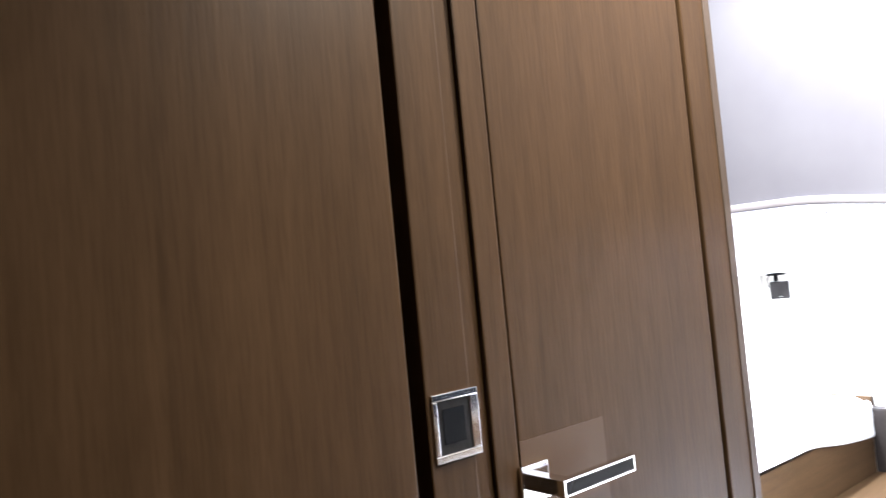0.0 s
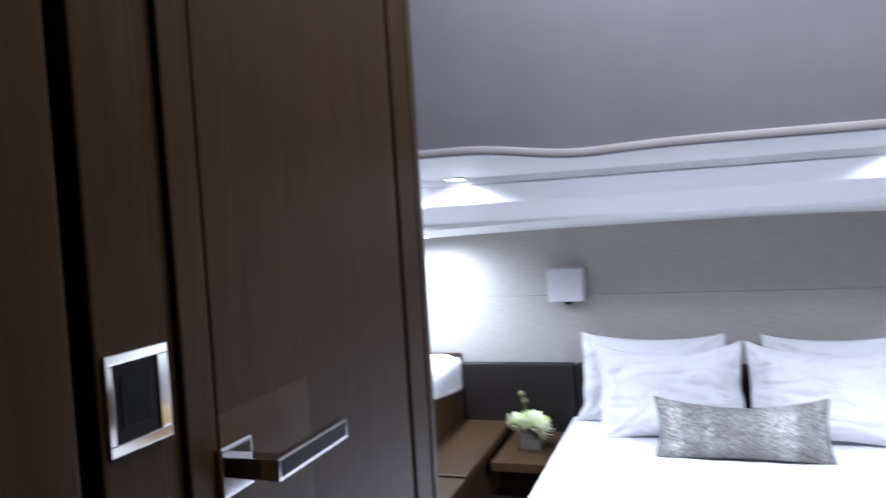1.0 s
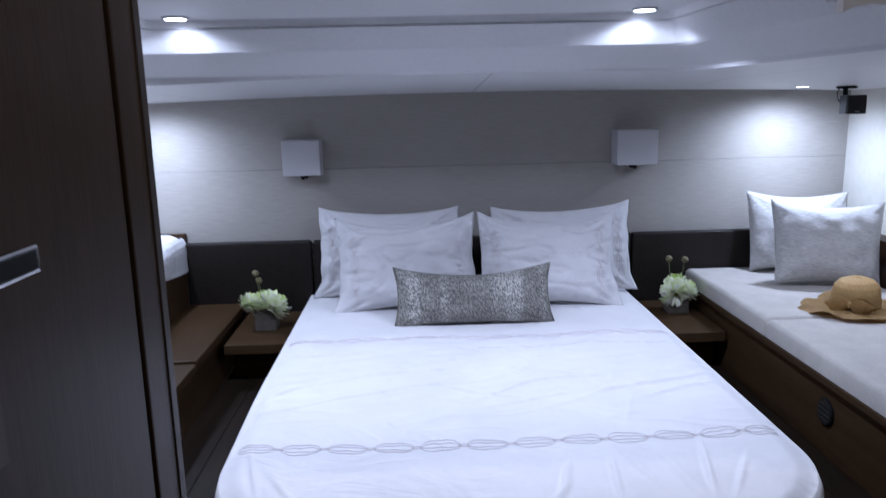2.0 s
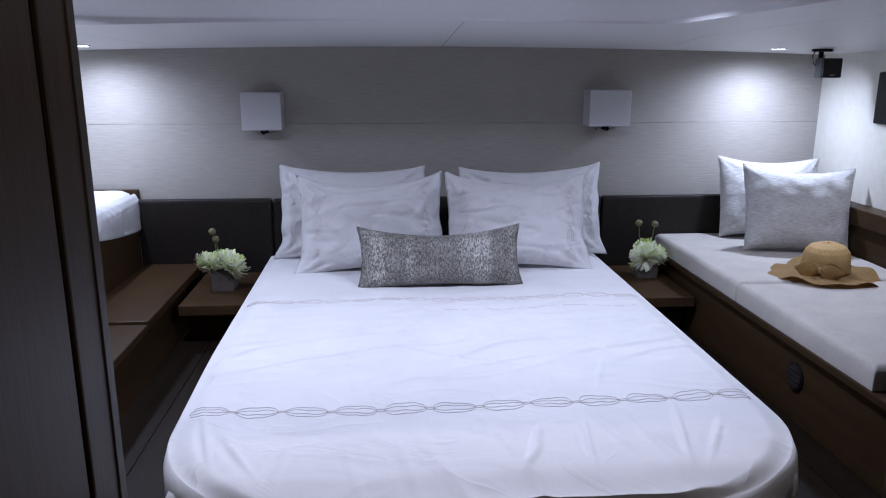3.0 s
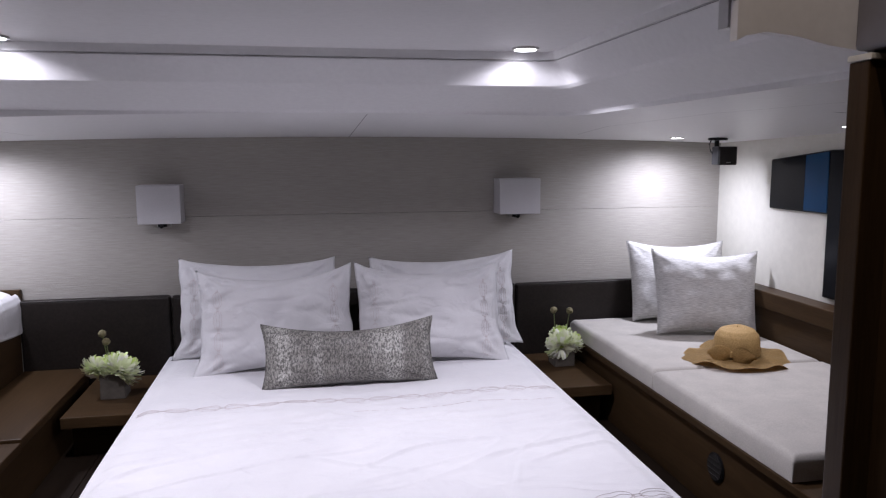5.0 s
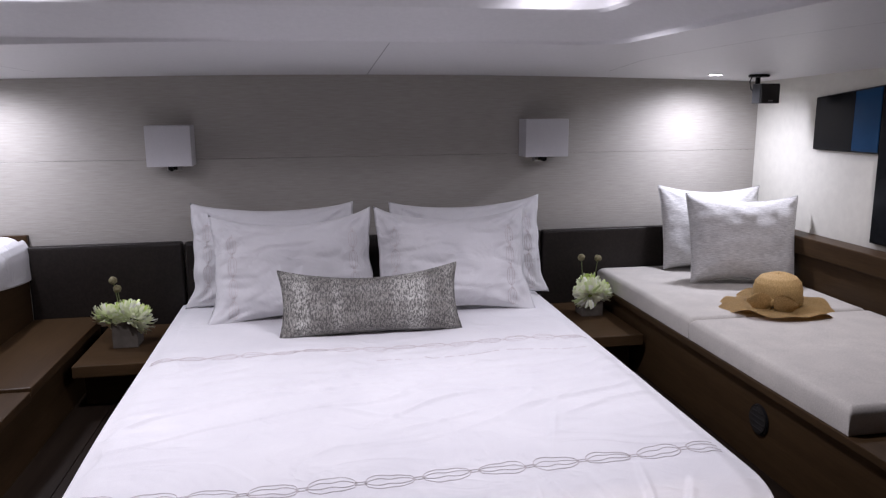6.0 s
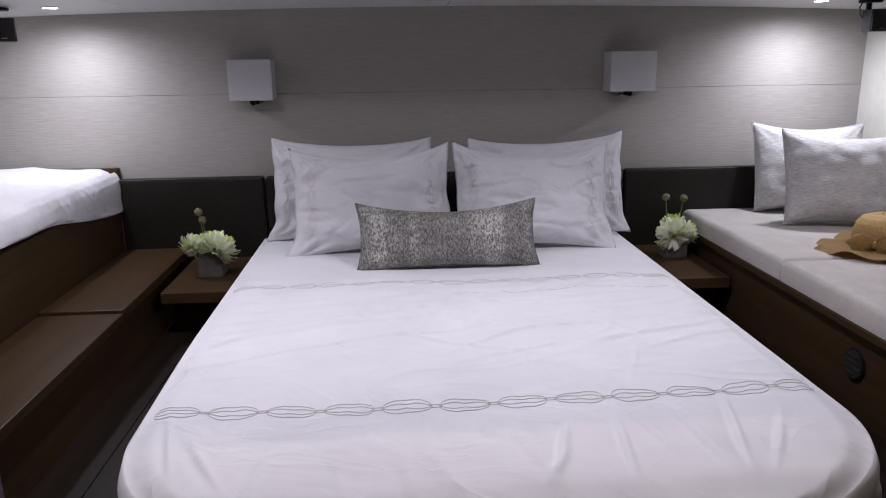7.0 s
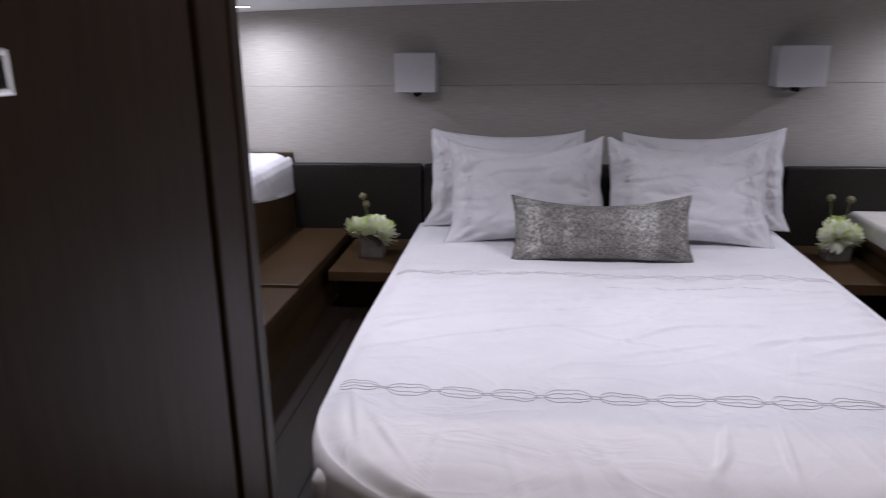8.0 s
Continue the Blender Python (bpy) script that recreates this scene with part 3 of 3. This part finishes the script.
def pillow(name, label, group, w, h, thick, at, lean, turn, tilt, mat, pinch=0.05, seed=0.0, sag=0.0, stitched=(), category="pillow", seam=True, rough=1.5, flange=0.0, narrow=0.0):
    fn = pillow_surface(w, h, thick, pinch, seed, sag, rough, flange, narrow)
    root = group_root(name, label, category, group)
    root.matrix_world = pose(*at, -lean, tilt, turn)
    part("cover", pillow_mesh(fn), mat, root, smooth=True)
    for u0 in stitched:
        bm = bmesh.new()
        for strand in chain_strands(h * 0.94, 0.088, 0.021):
            pts = []
            for s, c in strand:
                u, v = u0 + c / w, min(0.955, 0.03 + s / h)
                pts.append(fn(u, v, -1) + Vector((0, -0.0008, 0)))
            tube(pts, 0.0011, 4, bm)
        part("embroidery", bm, thread, root, "taupe chain embroidery")["kind"] = "stuff"
    if seam and not flange:
        rim = [fn(t / 40, 0, -1) for t in range(41)] + [fn(1, t / 40, -1) for t in range(1, 41)] + [fn(1 - t / 40, 1, -1) for t in range(1, 41)] + [fn(0, 1 - t / 40, -1) for t in range(1, 41)]
        part("piping", tube(rim, 0.0028, 6), mat, root, smooth=True)
    return root


BEDPIL = "pillows on the bed"
pillow("pillow", "white cotton back pillow against the head wall", BEDPIL, 0.70, 0.448, 0.15, (-0.405, -0.20, 0.295), 13, 0, 0.8, linen, 0.10, 1.0, 0.012, stitched=(0.10,), flange=0.035)
pillow("pillow", "white cotton back pillow against the head wall", BEDPIL, 0.70, 0.448, 0.15, (0.462, -0.20, 0.29), 13, 0, -1.2, linen, 0.10, 2.0, 0.015, stitched=(0.90,), flange=0.035)
pillow("pillow", "white front pillow with embroidered chain borders", BEDPIL, 0.66, 0.455, 0.17, (-0.305, -0.46, 0.292), 20, 1.5, -1.0, linen, 0.14, 3.0, 0.025, stitched=(0.13, 0.87), flange=0.035)
pillow("pillow", "white front pillow with embroidered chain borders", BEDPIL, 0.66, 0.455, 0.17, (0.342, -0.455, 0.292), 20, -1.0, 0.6, linen, 0.14, 4.0, 0.025, stitched=(0.12, 0.87), flange=0.035)
pillow("lumbar_cushion", "long grey lumbar cushion in flecked metallic weave", "", 0.69, 0.265, 0.13, (-0.022, -0.70, 0.295), 24, 0.5, -0.3, fleck_m, 0.13, 5.0, 0.03, category="cushion", rough=0.7)
pillow("cushion", "pale grey slub square cushion on the sofa bench", "cushions on the sofa bench", 0.50, 0.40, 0.18, (1.635, -0.20, 0.37), 13, -6, 1.0, grey_linen, 0.11, 6.0, 0.012, category="cushion", rough=0.35, narrow=0.08)
pillow("cushion", "pale grey slub square cushion leaning forward", "cushions on the sofa bench", 0.50, 0.395, 0.19, (1.618, -0.50, 0.37), 16, -10, 2.0, grey_linen, 0.11, 7.0, 0.014, category="cushion", rough=0.25, narrow=0.09)


# ---- head of the cabin ----
def leather_panel(x0, x1, top):
    root = group_root("headboard_panel", "dark brown leather headboard panel along the wall", "headboard", "leather headboard panels")
    part("pad", box((x0, -0.052, 0.16), (x1, -0.002, top), 0.016, 4), leather, root, smooth=True, angle=40)
    part("piping", tube([(x0 + 0.006, -0.046, top - 0.006), ((x0 + x1) / 2, -0.047, top - 0.0055), (x1 - 0.006, -0.046, top - 0.006)], 0.005, 6), leather, root, smooth=True)
    return root


leather_panel(-1.437, -0.80, 0.564)
leather_panel(-0.793, 0.835, 0.562)
leather_panel(0.842, 1.90, 0.558)


def sconce(x0, x1, up=0.0):
    root = group_root("wall_lamp", "white cube wall lamp with chrome arm, switched off", "wall lamp", "wall lamps over the bed")
    cx = (x0 + x1) / 2
    root.location.z = up
    bm = box((x0, -0.125, 0.90), (x1, -0.006, 1.07), 0.003)
    bm.faces.ensure_lookup_table()
    bmesh.ops.delete(bm, geom=[f for f in bm.faces if f.normal.z < -0.9 and f.calc_area() > 0.005], context="FACES")
    part("shade", bm, shade_mat, root, "white fabric shade")
    part("base", box((cx - 0.03, -0.016, 0.875), (cx + 0.03, 0.0, 0.935), 0.003), brushed, root)
    bm = cyl((cx, -0.05, 0.885), 0.008, 0.07, "y", 12)
    cyl((cx, -0.055, 0.893), 0.020, 0.022, bm=bm, seg=16)
    part("arm", bm, black, root, "small dark arm below the shade", True, 40)
    return root


sconce(-0.905, -0.722)
sconce(0.733, 0.935, 0.012)


def speaker(x, y, turn):
    root = group_root("speaker", "small black cube loudspeaker hung from the ceiling", "loudspeaker", "ceiling loudspeakers")
    root.matrix_world = pose(x, y, ceiling_base(x, y), 0, 0, turn)
    part("mount", cyl((0, 0, -0.005), 0.045, 0.012, bevel=0.003), black, root, smooth=True, angle=40)
    bm = cyl((0, 0.01, -0.03), 0.011, 0.05, seg=14)
    cyl((0, 0.0, -0.056), 0.014, 0.03, "y", 14, bm=bm)
    part("arm", bm, black, root, smooth=True, angle=40)
    part("cabinet", box((-0.03, -0.085, -0.125), (0.058, -0.005, -0.04), 0.006), black, root)
    part("grille", box((-0.026, -0.089, -0.121), (0.054, -0.0845, -0.044), 0.002), gap_mat, root)
    part("badge", box((0.006, -0.0905, -0.115), (0.026, -0.0885, -0.111)), brushed, root)
    part("cable", tube([(-0.028, 0.005, -0.006), (-0.04, 0.0, -0.03), (-0.038, -0.01, -0.06), (-0.02, -0.02, -0.085)], 0.003, 6), black, root, smooth=True)
    return root


speaker(1.735, -0.33, -8)
speaker(-1.70, -0.33, 25)


# ---- port side: step bench, bunk ----
def bench_port():
    root = group_root("step_bench", "low dark wood bench beside the bed", "bench")
    part("carcass", box((-1.425, -2.48, 0.006), (-1.168, -0.002, 0.215)), wood_y, root)
    part("top", box((-1.4305, -0.915, 0.216), (-1.15, -0.056, 0.25), 0.004), wood_y, root, "brown wood top board")
    part("top", box((-1.4305, -2.48, 0.208), (-1.15, -0.92, 0.240), 0.004), wood_y, root, "brown wood top board")
    return root


bench_port()


def bunk_port():
    root = group_root("bunk", "raised side bunk with dark wood front and white mattress", "bunk bed")
    part("front", box((-1.46, -2.48, 0.006), (-1.432, -0.06, 0.50), 0.003), wood_y, root)
    part("deck", box((-1.945, -2.48, 0.42), (-1.462, -0.01, 0.445)), wood_y, root)
    part("headrail", box((-1.945, -0.03, 0.446), (-1.433, -0.003, 0.612), 0.004), wood_x, root, "brown wood rail at the wall")

    def sheet(u, v):
        y = -2.4 + v * 2.366
        hem = 0.422 + 0.09 * smoothstep(-0.05, -0.85, y) + 0.01 * noise.noise((1, y * 3.0, 7))
        prof = ((-1.935, 0.622), (-1.80, 0.624), (-1.66, 0.623), (-1.56, 0.622), (-1.49, 0.619), (-1.46, 0.608), (-1.439, 0.588), (-1.427, 0.56), (-1.422, 0.53), (-1.422, 0.52), (-1.4245, hem + 0.01), (-1.428, hem))
        k = u * (len(prof) - 1)
        i = min(int(k), len(prof) - 2)
        x, z = (prof[i][j] + (prof[i + 1][j] - prof[i][j]) * (k - i) for j in (0, 1))
        end = 1 - smoothstep(0.0, 0.05, -0.034 - y)
        z -= 0.02 * end * (u < 0.5)
        w = 0.010 * noise.noise((x * 4 + y * 2, y * 3, 2)) + 0.006 * noise.noise((x * 9 + y * 7, y * 6, z * 8)) + 0.004 * max(0.0, 1 - 5 * abs(noise.noise((x * 3 - y * 3, y * 4, z * 5))))
        side = smoothstep(0.35, 0.75, u)
        return (x + w * side * 0.8 * (1 - 0.9 * (u > 0.93)), y, z + w * (1 - side))

    bm = grid_mesh(sheet, 44, 110)
    made = bmesh.ops.extrude_edge_only(bm, edges=[e for e in bm.edges if e.is_boundary and all(v.co.y > -0.035 for v in e.verts)])["geom"]
    for v in made:
        if isinstance(v, bmesh.types.BMVert):
            v.co.z = 0.44
    bmesh.ops.recalc_face_normals(bm, faces=bm.faces)
    part("mattress", bm, linen, root, "white sheet over a thick mattress", True, 60)
    return root


bunk_port()


def nightstand(x0, x1, front):
    root = group_root("nightstand", "low dark wood bedside shelf beside the bed", "nightstand", "bedside shelves")
    part("top", box((x0, front, 0.155), (x1, -0.056, 0.20), 0.004), wood_x, root, "brown wood top")
    part("cabinet", box((x0 + 0.01, front + 0.11, 0.006), (x1 - 0.01, -0.056, 0.146)), wood_x, root, "dark lower cabinet")
    part("shadow_gap", box((x0 + 0.012, front + 0.12, 0.146), (x1 - 0.012, -0.06, 0.1552)), gap_mat, root)
    return root


nightstand(-1.132, -0.70, -0.582)
nightstand(0.70, 1.112, -0.612)


# ---- starboard side: sofa bench ----
def sofa():
    root = group_root("sofa_bench", "built-in dark wood sofa bench along the side wall", "bench")
    part("front", box((1.135, -2.44, 0.006), (1.165, -0.056, 0.265), 0.003), wood_y, root, "dark wood front panel")
    part("deck", box((1.115, -2.44, 0.266), (1.945, -0.056, 0.290), 0.003), wood_y, root)
    part("back_panel", box((1.868, -2.44, 0.291), (1.90, -0.056, 0.50), 0.004), wood_y, root, "recessed back panel")
    part("ledge", box((1.845, -2.44, 0.50), (1.946, -0.056, 0.578), 0.006), wood_y, root, "brown wood ledge")
    rim = cyl((1.1325, -1.405, 0.165), 0.050, 0.008, "x", 28, bevel=0.003)
    vent = part("vent", rim, black, root, "round black air vent", True, 40)
    part("bowl", cyl((1.1275, -1.405, 0.165), 0.042, 0.004, "x", 24), gap_mat, vent)
    for k in range(4):
        z = 0.165 - 0.027 + k * 0.018
        h = math.sqrt(0.038 ** 2 - (z - 0.165) ** 2)
        part("slat", box((1.123, -1.405 - h, z - 0.0015), (1.1265, -1.405 + h, z + 0.0015)), gap_mat, vent)
    return root


sofa()


def seat_cushion(y0, y1):
    def top(u, v):
        x, y = 1.122 + u * 0.74, y0 + v * (y1 - y0)
        d = min(u * 0.74, (1 - u) * 0.74, v * (y1 - y0), (1 - v) * (y1 - y0))
        z = 0.367 - 0.02 * (1 - min(1, d / 0.022)) ** 2.2 + 0.003 * noise.noise((x * 5, y * 5, 3))
        return (x, y, z)

    ease = lambda t: t + 0.11 * math.sin(math.tau * t) * -1
    bm = grid_mesh(lambda u, v: top(ease(u), ease(v)), 52, 56)
    made = bmesh.ops.extrude_edge_only(bm, edges=[e for e in bm.edges if e.is_boundary])["geom"]
    for v in made:
        if isinstance(v, bmesh.types.BMVert):
            v.co.z = 0.2915
    bmesh.ops.recalc_face_normals(bm, faces=bm.faces)
    root = group_root("seat_cushion", "pale beige-grey fabric seat cushion on the sofa bench", "seat cushion", "seat cushions")
    part("cover", bm, seat_cloth, root, smooth=True, angle=75)
    return root


seat_cushion(-0.958, -0.058)
seat_cushion(-1.80, -0.964)


def straw_hat(at):
    root = group_root("straw_hat", "golden straw sun hat with a bow, lying on the seat", "hat")
    root.location = at

    def brim(u, v):
        a = u * math.tau
        r = 0.085 + v * (0.128 + 0.012 * math.sin(a * 2 + 0.6) + 0.008 * math.sin(a * 5))
        wave = 0.013 * math.sin(a * 2 - 0.6) + 0.007 * math.sin(a * 5 + 2.0) + 0.006 * math.sin(a * 9)
        return (r * math.cos(a), r * math.sin(a), 0.020 - 0.006 * v + v * v * wave)

    bm = grid_mesh(brim, 72, 12, True)
    made = bmesh.ops.solidify(bm, geom=bm.faces[:], thickness=0.003)
    part("brim", bm, straw_m, root, "wavy wide brim", True)

    def crown(u, v):
        a = u * math.tau
        prof = [(0.088, 0.024), (0.090, 0.05), (0.089, 0.08), (0.083, 0.105), (0.066, 0.125), (0.038, 0.135), (0.001, 0.138)]
        k = v * (len(prof) - 1)
        i = min(int(k), len(prof) - 2)
        r, z = (prof[i][j] + (prof[i + 1][j] - prof[i][j]) * (k - i) for j in (0, 1))
        return (r * math.cos(a), r * math.sin(a), z + 0.004 * math.sin(a + 1) * v)

    part("crown", grid_mesh(crown, 48, 24, True), straw_m, root, "rounded crown", True)
    band = part("band", grid_mesh(lambda u, v: (0.0925 * math.cos(u * math.tau), 0.0925 * math.sin(u * math.tau), 0.027 + 0.026 * v), 48, 3, True), straw_m, root, "straw band", True)
    a0 = radians(228)
    ox, oy = 0.098 * math.cos(a0), 0.098 * math.sin(a0)
    t = Vector((-math.sin(a0), math.cos(a0), 0))
    nrm = Vector((math.cos(a0), math.sin(a0), 0))
    for s in (-1, 1):
        def loop(u, v, s=s):
            w = 0.010 + 0.028 * math.sin(math.pi * min(1, u * 1.15)) ** 0.7
            p = Vector((ox, oy, 0.044)) + t * s * 0.092 * u + nrm * (0.020 * math.sin(math.pi * u) + 0.002)
            return p + Vector((0, 0, (v - 0.5) * 2 * w)) + nrm * 0.008 * math.sin(math.pi * v)
        bm = grid_mesh(loop, 12, 8)
        bmesh.ops.solidify(bm, geom=bm.faces[:], thickness=0.002)
        part("bow_loop", bm, straw_m, band, smooth=True)
    part("bow_knot", box((ox - 0.011, oy - 0.011, 0.03), (ox + 0.011, oy + 0.011, 0.055), 0.006, 3), straw_m, band, smooth=True)
    return root


straw_hat((1.53, -0.875, 0.364))


# ---- flowers ----
def bloom(centre, r, tilt, seed, parent):
    """A shaggy head: cream outer petals round a lime core of shorter ones."""
    rng = random.Random(seed)
    outer, core = bmesh.new(), bmesh.new()
    axis = Matrix.Translation(centre) @ Euler((radians(tilt[0]), radians(tilt[1]), rng.random() * 6)).to_matrix().to_4x4()
    for layer, (n, el, ln) in enumerate(((28, -38, 0.80), (32, -20, 0.88), (32, -2, 0.93), (30, 14, 0.94), (28, 29, 0.90), (24, 45, 0.80), (18, 58, 0.70), (14, 70, 0.60), (8, 82, 0.52))):
        bm = core if el > 40 else outer
        for k in range(n):
            az = math.tau * (k + rng.random() * 0.7) / n + layer
            e = radians(el + rng.uniform(-9, 9))
            length = r * ln * rng.uniform(0.86, 1.10)
            w = r * 0.115
            d = Vector((math.cos(az) * math.cos(e), math.sin(az) * math.cos(e), math.sin(e)))
            up = Vector((-math.cos(az) * math.sin(e), -math.sin(az) * math.sin(e), math.cos(e)))
            sd = d.cross(up)
            rows = []
            for t, ww, lift in ((0.12, 0.5, 0), (0.45, 1.0, -0.05), (0.8, 0.92, -0.02), (1.0, 0.42, 0.10 * rng.uniform(0, 1.8))):
                p = d * length * t + up * r * lift
                rows.append([bm.verts.new(axis @ (p + sd * w * ww * q + up * (0.25 * w * abs(q)))) for q in (-1, 0, 1)])
            for a, b in zip(rows, rows[1:]):
                for j in range(2):
                    bm.faces.new((a[j], a[j + 1], b[j + 1], b[j]))
    head = part("bloom", outer, petal_m, parent, "cream shaggy bloom", True)
    part("core", core, core_m, head, "lime-green inner petals", True)
    bm = bmesh.new()
    bmesh.ops.create_icosphere(bm, subdivisions=2, radius=r * 0.3, matrix=axis @ Matrix.Translation((0, 0, r * 0.12)))
    part("heart", bm, heart_m, head, smooth=True)


def flower_vase(at, blooms, seeds, label):
    root = group_root("flower_vase", label, "vase of flowers", "flower vases on the bedside shelves")
    root.location = at
    bm = box((-0.049, -0.049, 0.0), (0.049, 0.049, 0.108), 0.004)
    top = [f for f in bm.faces if f.normal.z > 0.9 and f.calc_area() > 0.005]
    inner = bmesh.ops.inset_region(bm, faces=top, thickness=0.008)
    for f in top:
        bmesh.ops.translate(bm, verts=f.verts, vec=(0, 0, -0.05))
    part("pot", bm, vase_m, root, "square grey-brown stone pot")
    for k, (x, y, z, r, tx, ty) in enumerate(blooms):
        part("stem", tube([(x * 0.25, y * 0.25, 0.055), (x * 0.6, y * 0.6, 0.09), (x, y, z)], 0.003, 6), stem_m, root, smooth=True)
        bloom((x, y, z), r, (tx, ty), at[0] * 10 + k, root)
    for x, y, z in seeds:
        part("stem", tube([(0.0, 0.02, 0.055), (x * 0.7, y, z * 0.6), (x, y, z)], 0.002, 6), stem_m, root, smooth=True)
        bm = bmesh.new()
        bmesh.ops.create_icosphere(bm, subdivisions=3, radius=0.016, matrix=Matrix.Translation((x, y, z)))
        for v in bm.verts:
            v.co += (v.co - Vector((x, y, z))) * 0.22 * noise.noise(v.co * 180)
        part("seed_head", bm, seed_m, root, "round dry seed head", True)
    return root


flower_vase((-0.985, -0.335, 0.20), [(-0.058, -0.02, 0.122, 0.072, 34, -18), (0.036, -0.036, 0.118, 0.088, 42, 12), (-0.010, 0.03, 0.128, 0.066, 10, 0)],
            [(-0.046, 0.03, 0.262), (-0.034, 0.035, 0.226)], "square stone vase with two cream-green blooms")
flower_vase((1.005, -0.26, 0.20), [(-0.022, -0.052, 0.106, 0.084, 60, -10), (0.040, -0.03, 0.112, 0.064, 40, 28), (0.0, 0.01, 0.138, 0.060, 15, 0)],
            [(-0.032, 0.03, 0.258), (0.048, 0.03, 0.252)], "square stone vase with a shaggy cream bloom and seed heads")


# ---- side wall: dark hull window ----
def window_slab(y0, y1, z0, thick, inset=0.0, bevel=0.0):
    """A slab on the side wall whose upper edge climbs from the head of the cabin aft."""
    def upper(y):
        return min(1.169 + (-0.455 - y) * 0.107, 1.235) - inset
    bm = bmesh.new()
    ring = [(y1 - inset, z0 + inset), (y0 + inset, z0 + inset), (y0 + inset, upper(y0)), (y1 - inset, upper(y1))]
    front, back = ([bm.verts.new((x, y, z)) for y, z in ring] for x in (HALF - thick, HALF))
    bm.faces.new(front)
    bm.faces.new(list(reversed(back)))
    for i in range(4):
        bm.faces.new((front[i], back[i], back[(i + 1) % 4], front[(i + 1) % 4]))
    bmesh.ops.recalc_face_normals(bm, faces=bm.faces)
    if bevel:
        bmesh.ops.bevel(bm, geom=bm.edges[:], offset=bevel, segments=3, profile=0.6, affect="EDGES")
    return bm


def hull_window():
    root = group_root("window_1", "dark glazed hull window in the side wall, night outside", "window", kind="structure")
    part("window_frame", window_slab(-0.846, -0.455, 0.946, 0.016, 0, 0.006), black, root, "thin dark frame")
    part("pane", window_slab(-0.702, -0.457, 0.946, 0.019, 0.007), dark_glass, root)
    # this pane's blue is a painted reflection, not tinted glass
    part("pane", window_slab(-0.846, -0.690, 0.946, 0.0188, 0.007), blue_reflect, root, "dark pane with a blue reflection put into its colour")
    part("window_frame", window_slab(-2.2, -0.846, 0.60, 0.020, 0, 0.006), black, root)
    part("pane", window_slab(-2.2, -0.846, 0.60, 0.0225, 0.007), dark_glass, root)
    return root


hull_window()


# ---- the door in the passage wall ----
def door():
    root = group_root("door_1", "dark wood door with chrome lever handle, folded back against the passage", "door", kind="structure")
    part("stile", box((WX - 0.045, -3.329, 0.01), (WX, -3.284, 2.0), 0.003), wood_v, root, "narrow edge strip")
    part("leaf", box((WX - 0.045, -3.282, 0.01), (WX, -2.777, 2.0), 0.003), wood_v, root, "wide wood door leaf")
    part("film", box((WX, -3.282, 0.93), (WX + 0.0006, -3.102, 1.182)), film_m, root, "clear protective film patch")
    handle = part("door_handle", box((WX, -3.290, 1.098), (WX + 0.007, -3.236, 1.150), 0.002), chrome, root, "chrome lever handle on a square plate")
    part("neck", box((WX + 0.006, -3.256, 1.1075), (WX + 0.050, -3.234, 1.130), 0.0015), chrome, handle)
    lever = part("lever", box((WX + 0.038, -3.2565, 1.107), (WX + 0.0502, -3.099, 1.1305), 0.0015), chrome, handle)
    part("inlay", box((WX + 0.0498, -3.251, 1.1105), (WX + 0.0508, -3.104, 1.127)), dark_glass, lever, "dark mirror inlay")
    lock = part("lock", box((WX, -3.290, 1.008), (WX + 0.009, -3.236, 1.072), 0.0025), chrome, root, "square chrome lock plate")
    part("collar", cyl((WX + 0.0115, -3.263, 1.040), 0.017, 0.006, "x", 28, bevel=0.002), chrome, lock, smooth=True, angle=40)
    turn = part("thumb_turn", cyl((WX + 0.019, -3.263, 1.040), 0.0135, 0.013, "x", 28, bevel=0.003), black, lock, smooth=True, angle=40)
    part("thumb_grip", box((WX + 0.025, -3.2755, 1.0385), (WX + 0.027, -3.2505, 1.0415), 0.0006), chrome, turn)
    return root


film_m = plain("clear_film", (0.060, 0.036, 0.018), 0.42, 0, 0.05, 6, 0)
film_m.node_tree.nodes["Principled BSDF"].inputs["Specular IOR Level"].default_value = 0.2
door()


def flush_pull():
    root = group_root("flush_pull", "square chrome flush pull with dark recess in the panel", "door pull")
    y0, y1, z0, z1 = -3.427, -3.351, 1.184, 1.270
    for lo, hi in (((y0, z1 - 0.009), (y1, z1)), ((y0, z0), (y1, z0 + 0.010)), ((y0, z0 + 0.010), (y0 + 0.008, z1 - 0.009)), ((y1 - 0.014, z0 + 0.010), (y1, z1 - 0.009))):
        part("rim", box((WX, lo[0], lo[1]), (WX + 0.003, hi[0], hi[1]), 0.001), chrome, root)
    cup = part("cup", box((WX, y0 + 0.008, z0 + 0.010), (WX + 0.0012, y1 - 0.014, z1 - 0.009)), black, root, "blue-black recess")
    part("latch", box((WX + 0.001, y0 + 0.016, z0 + 0.022), (WX + 0.0022, y1 - 0.024, z1 - 0.020), 0.0005), dark_glass, cup)
    return root


flush_pull()
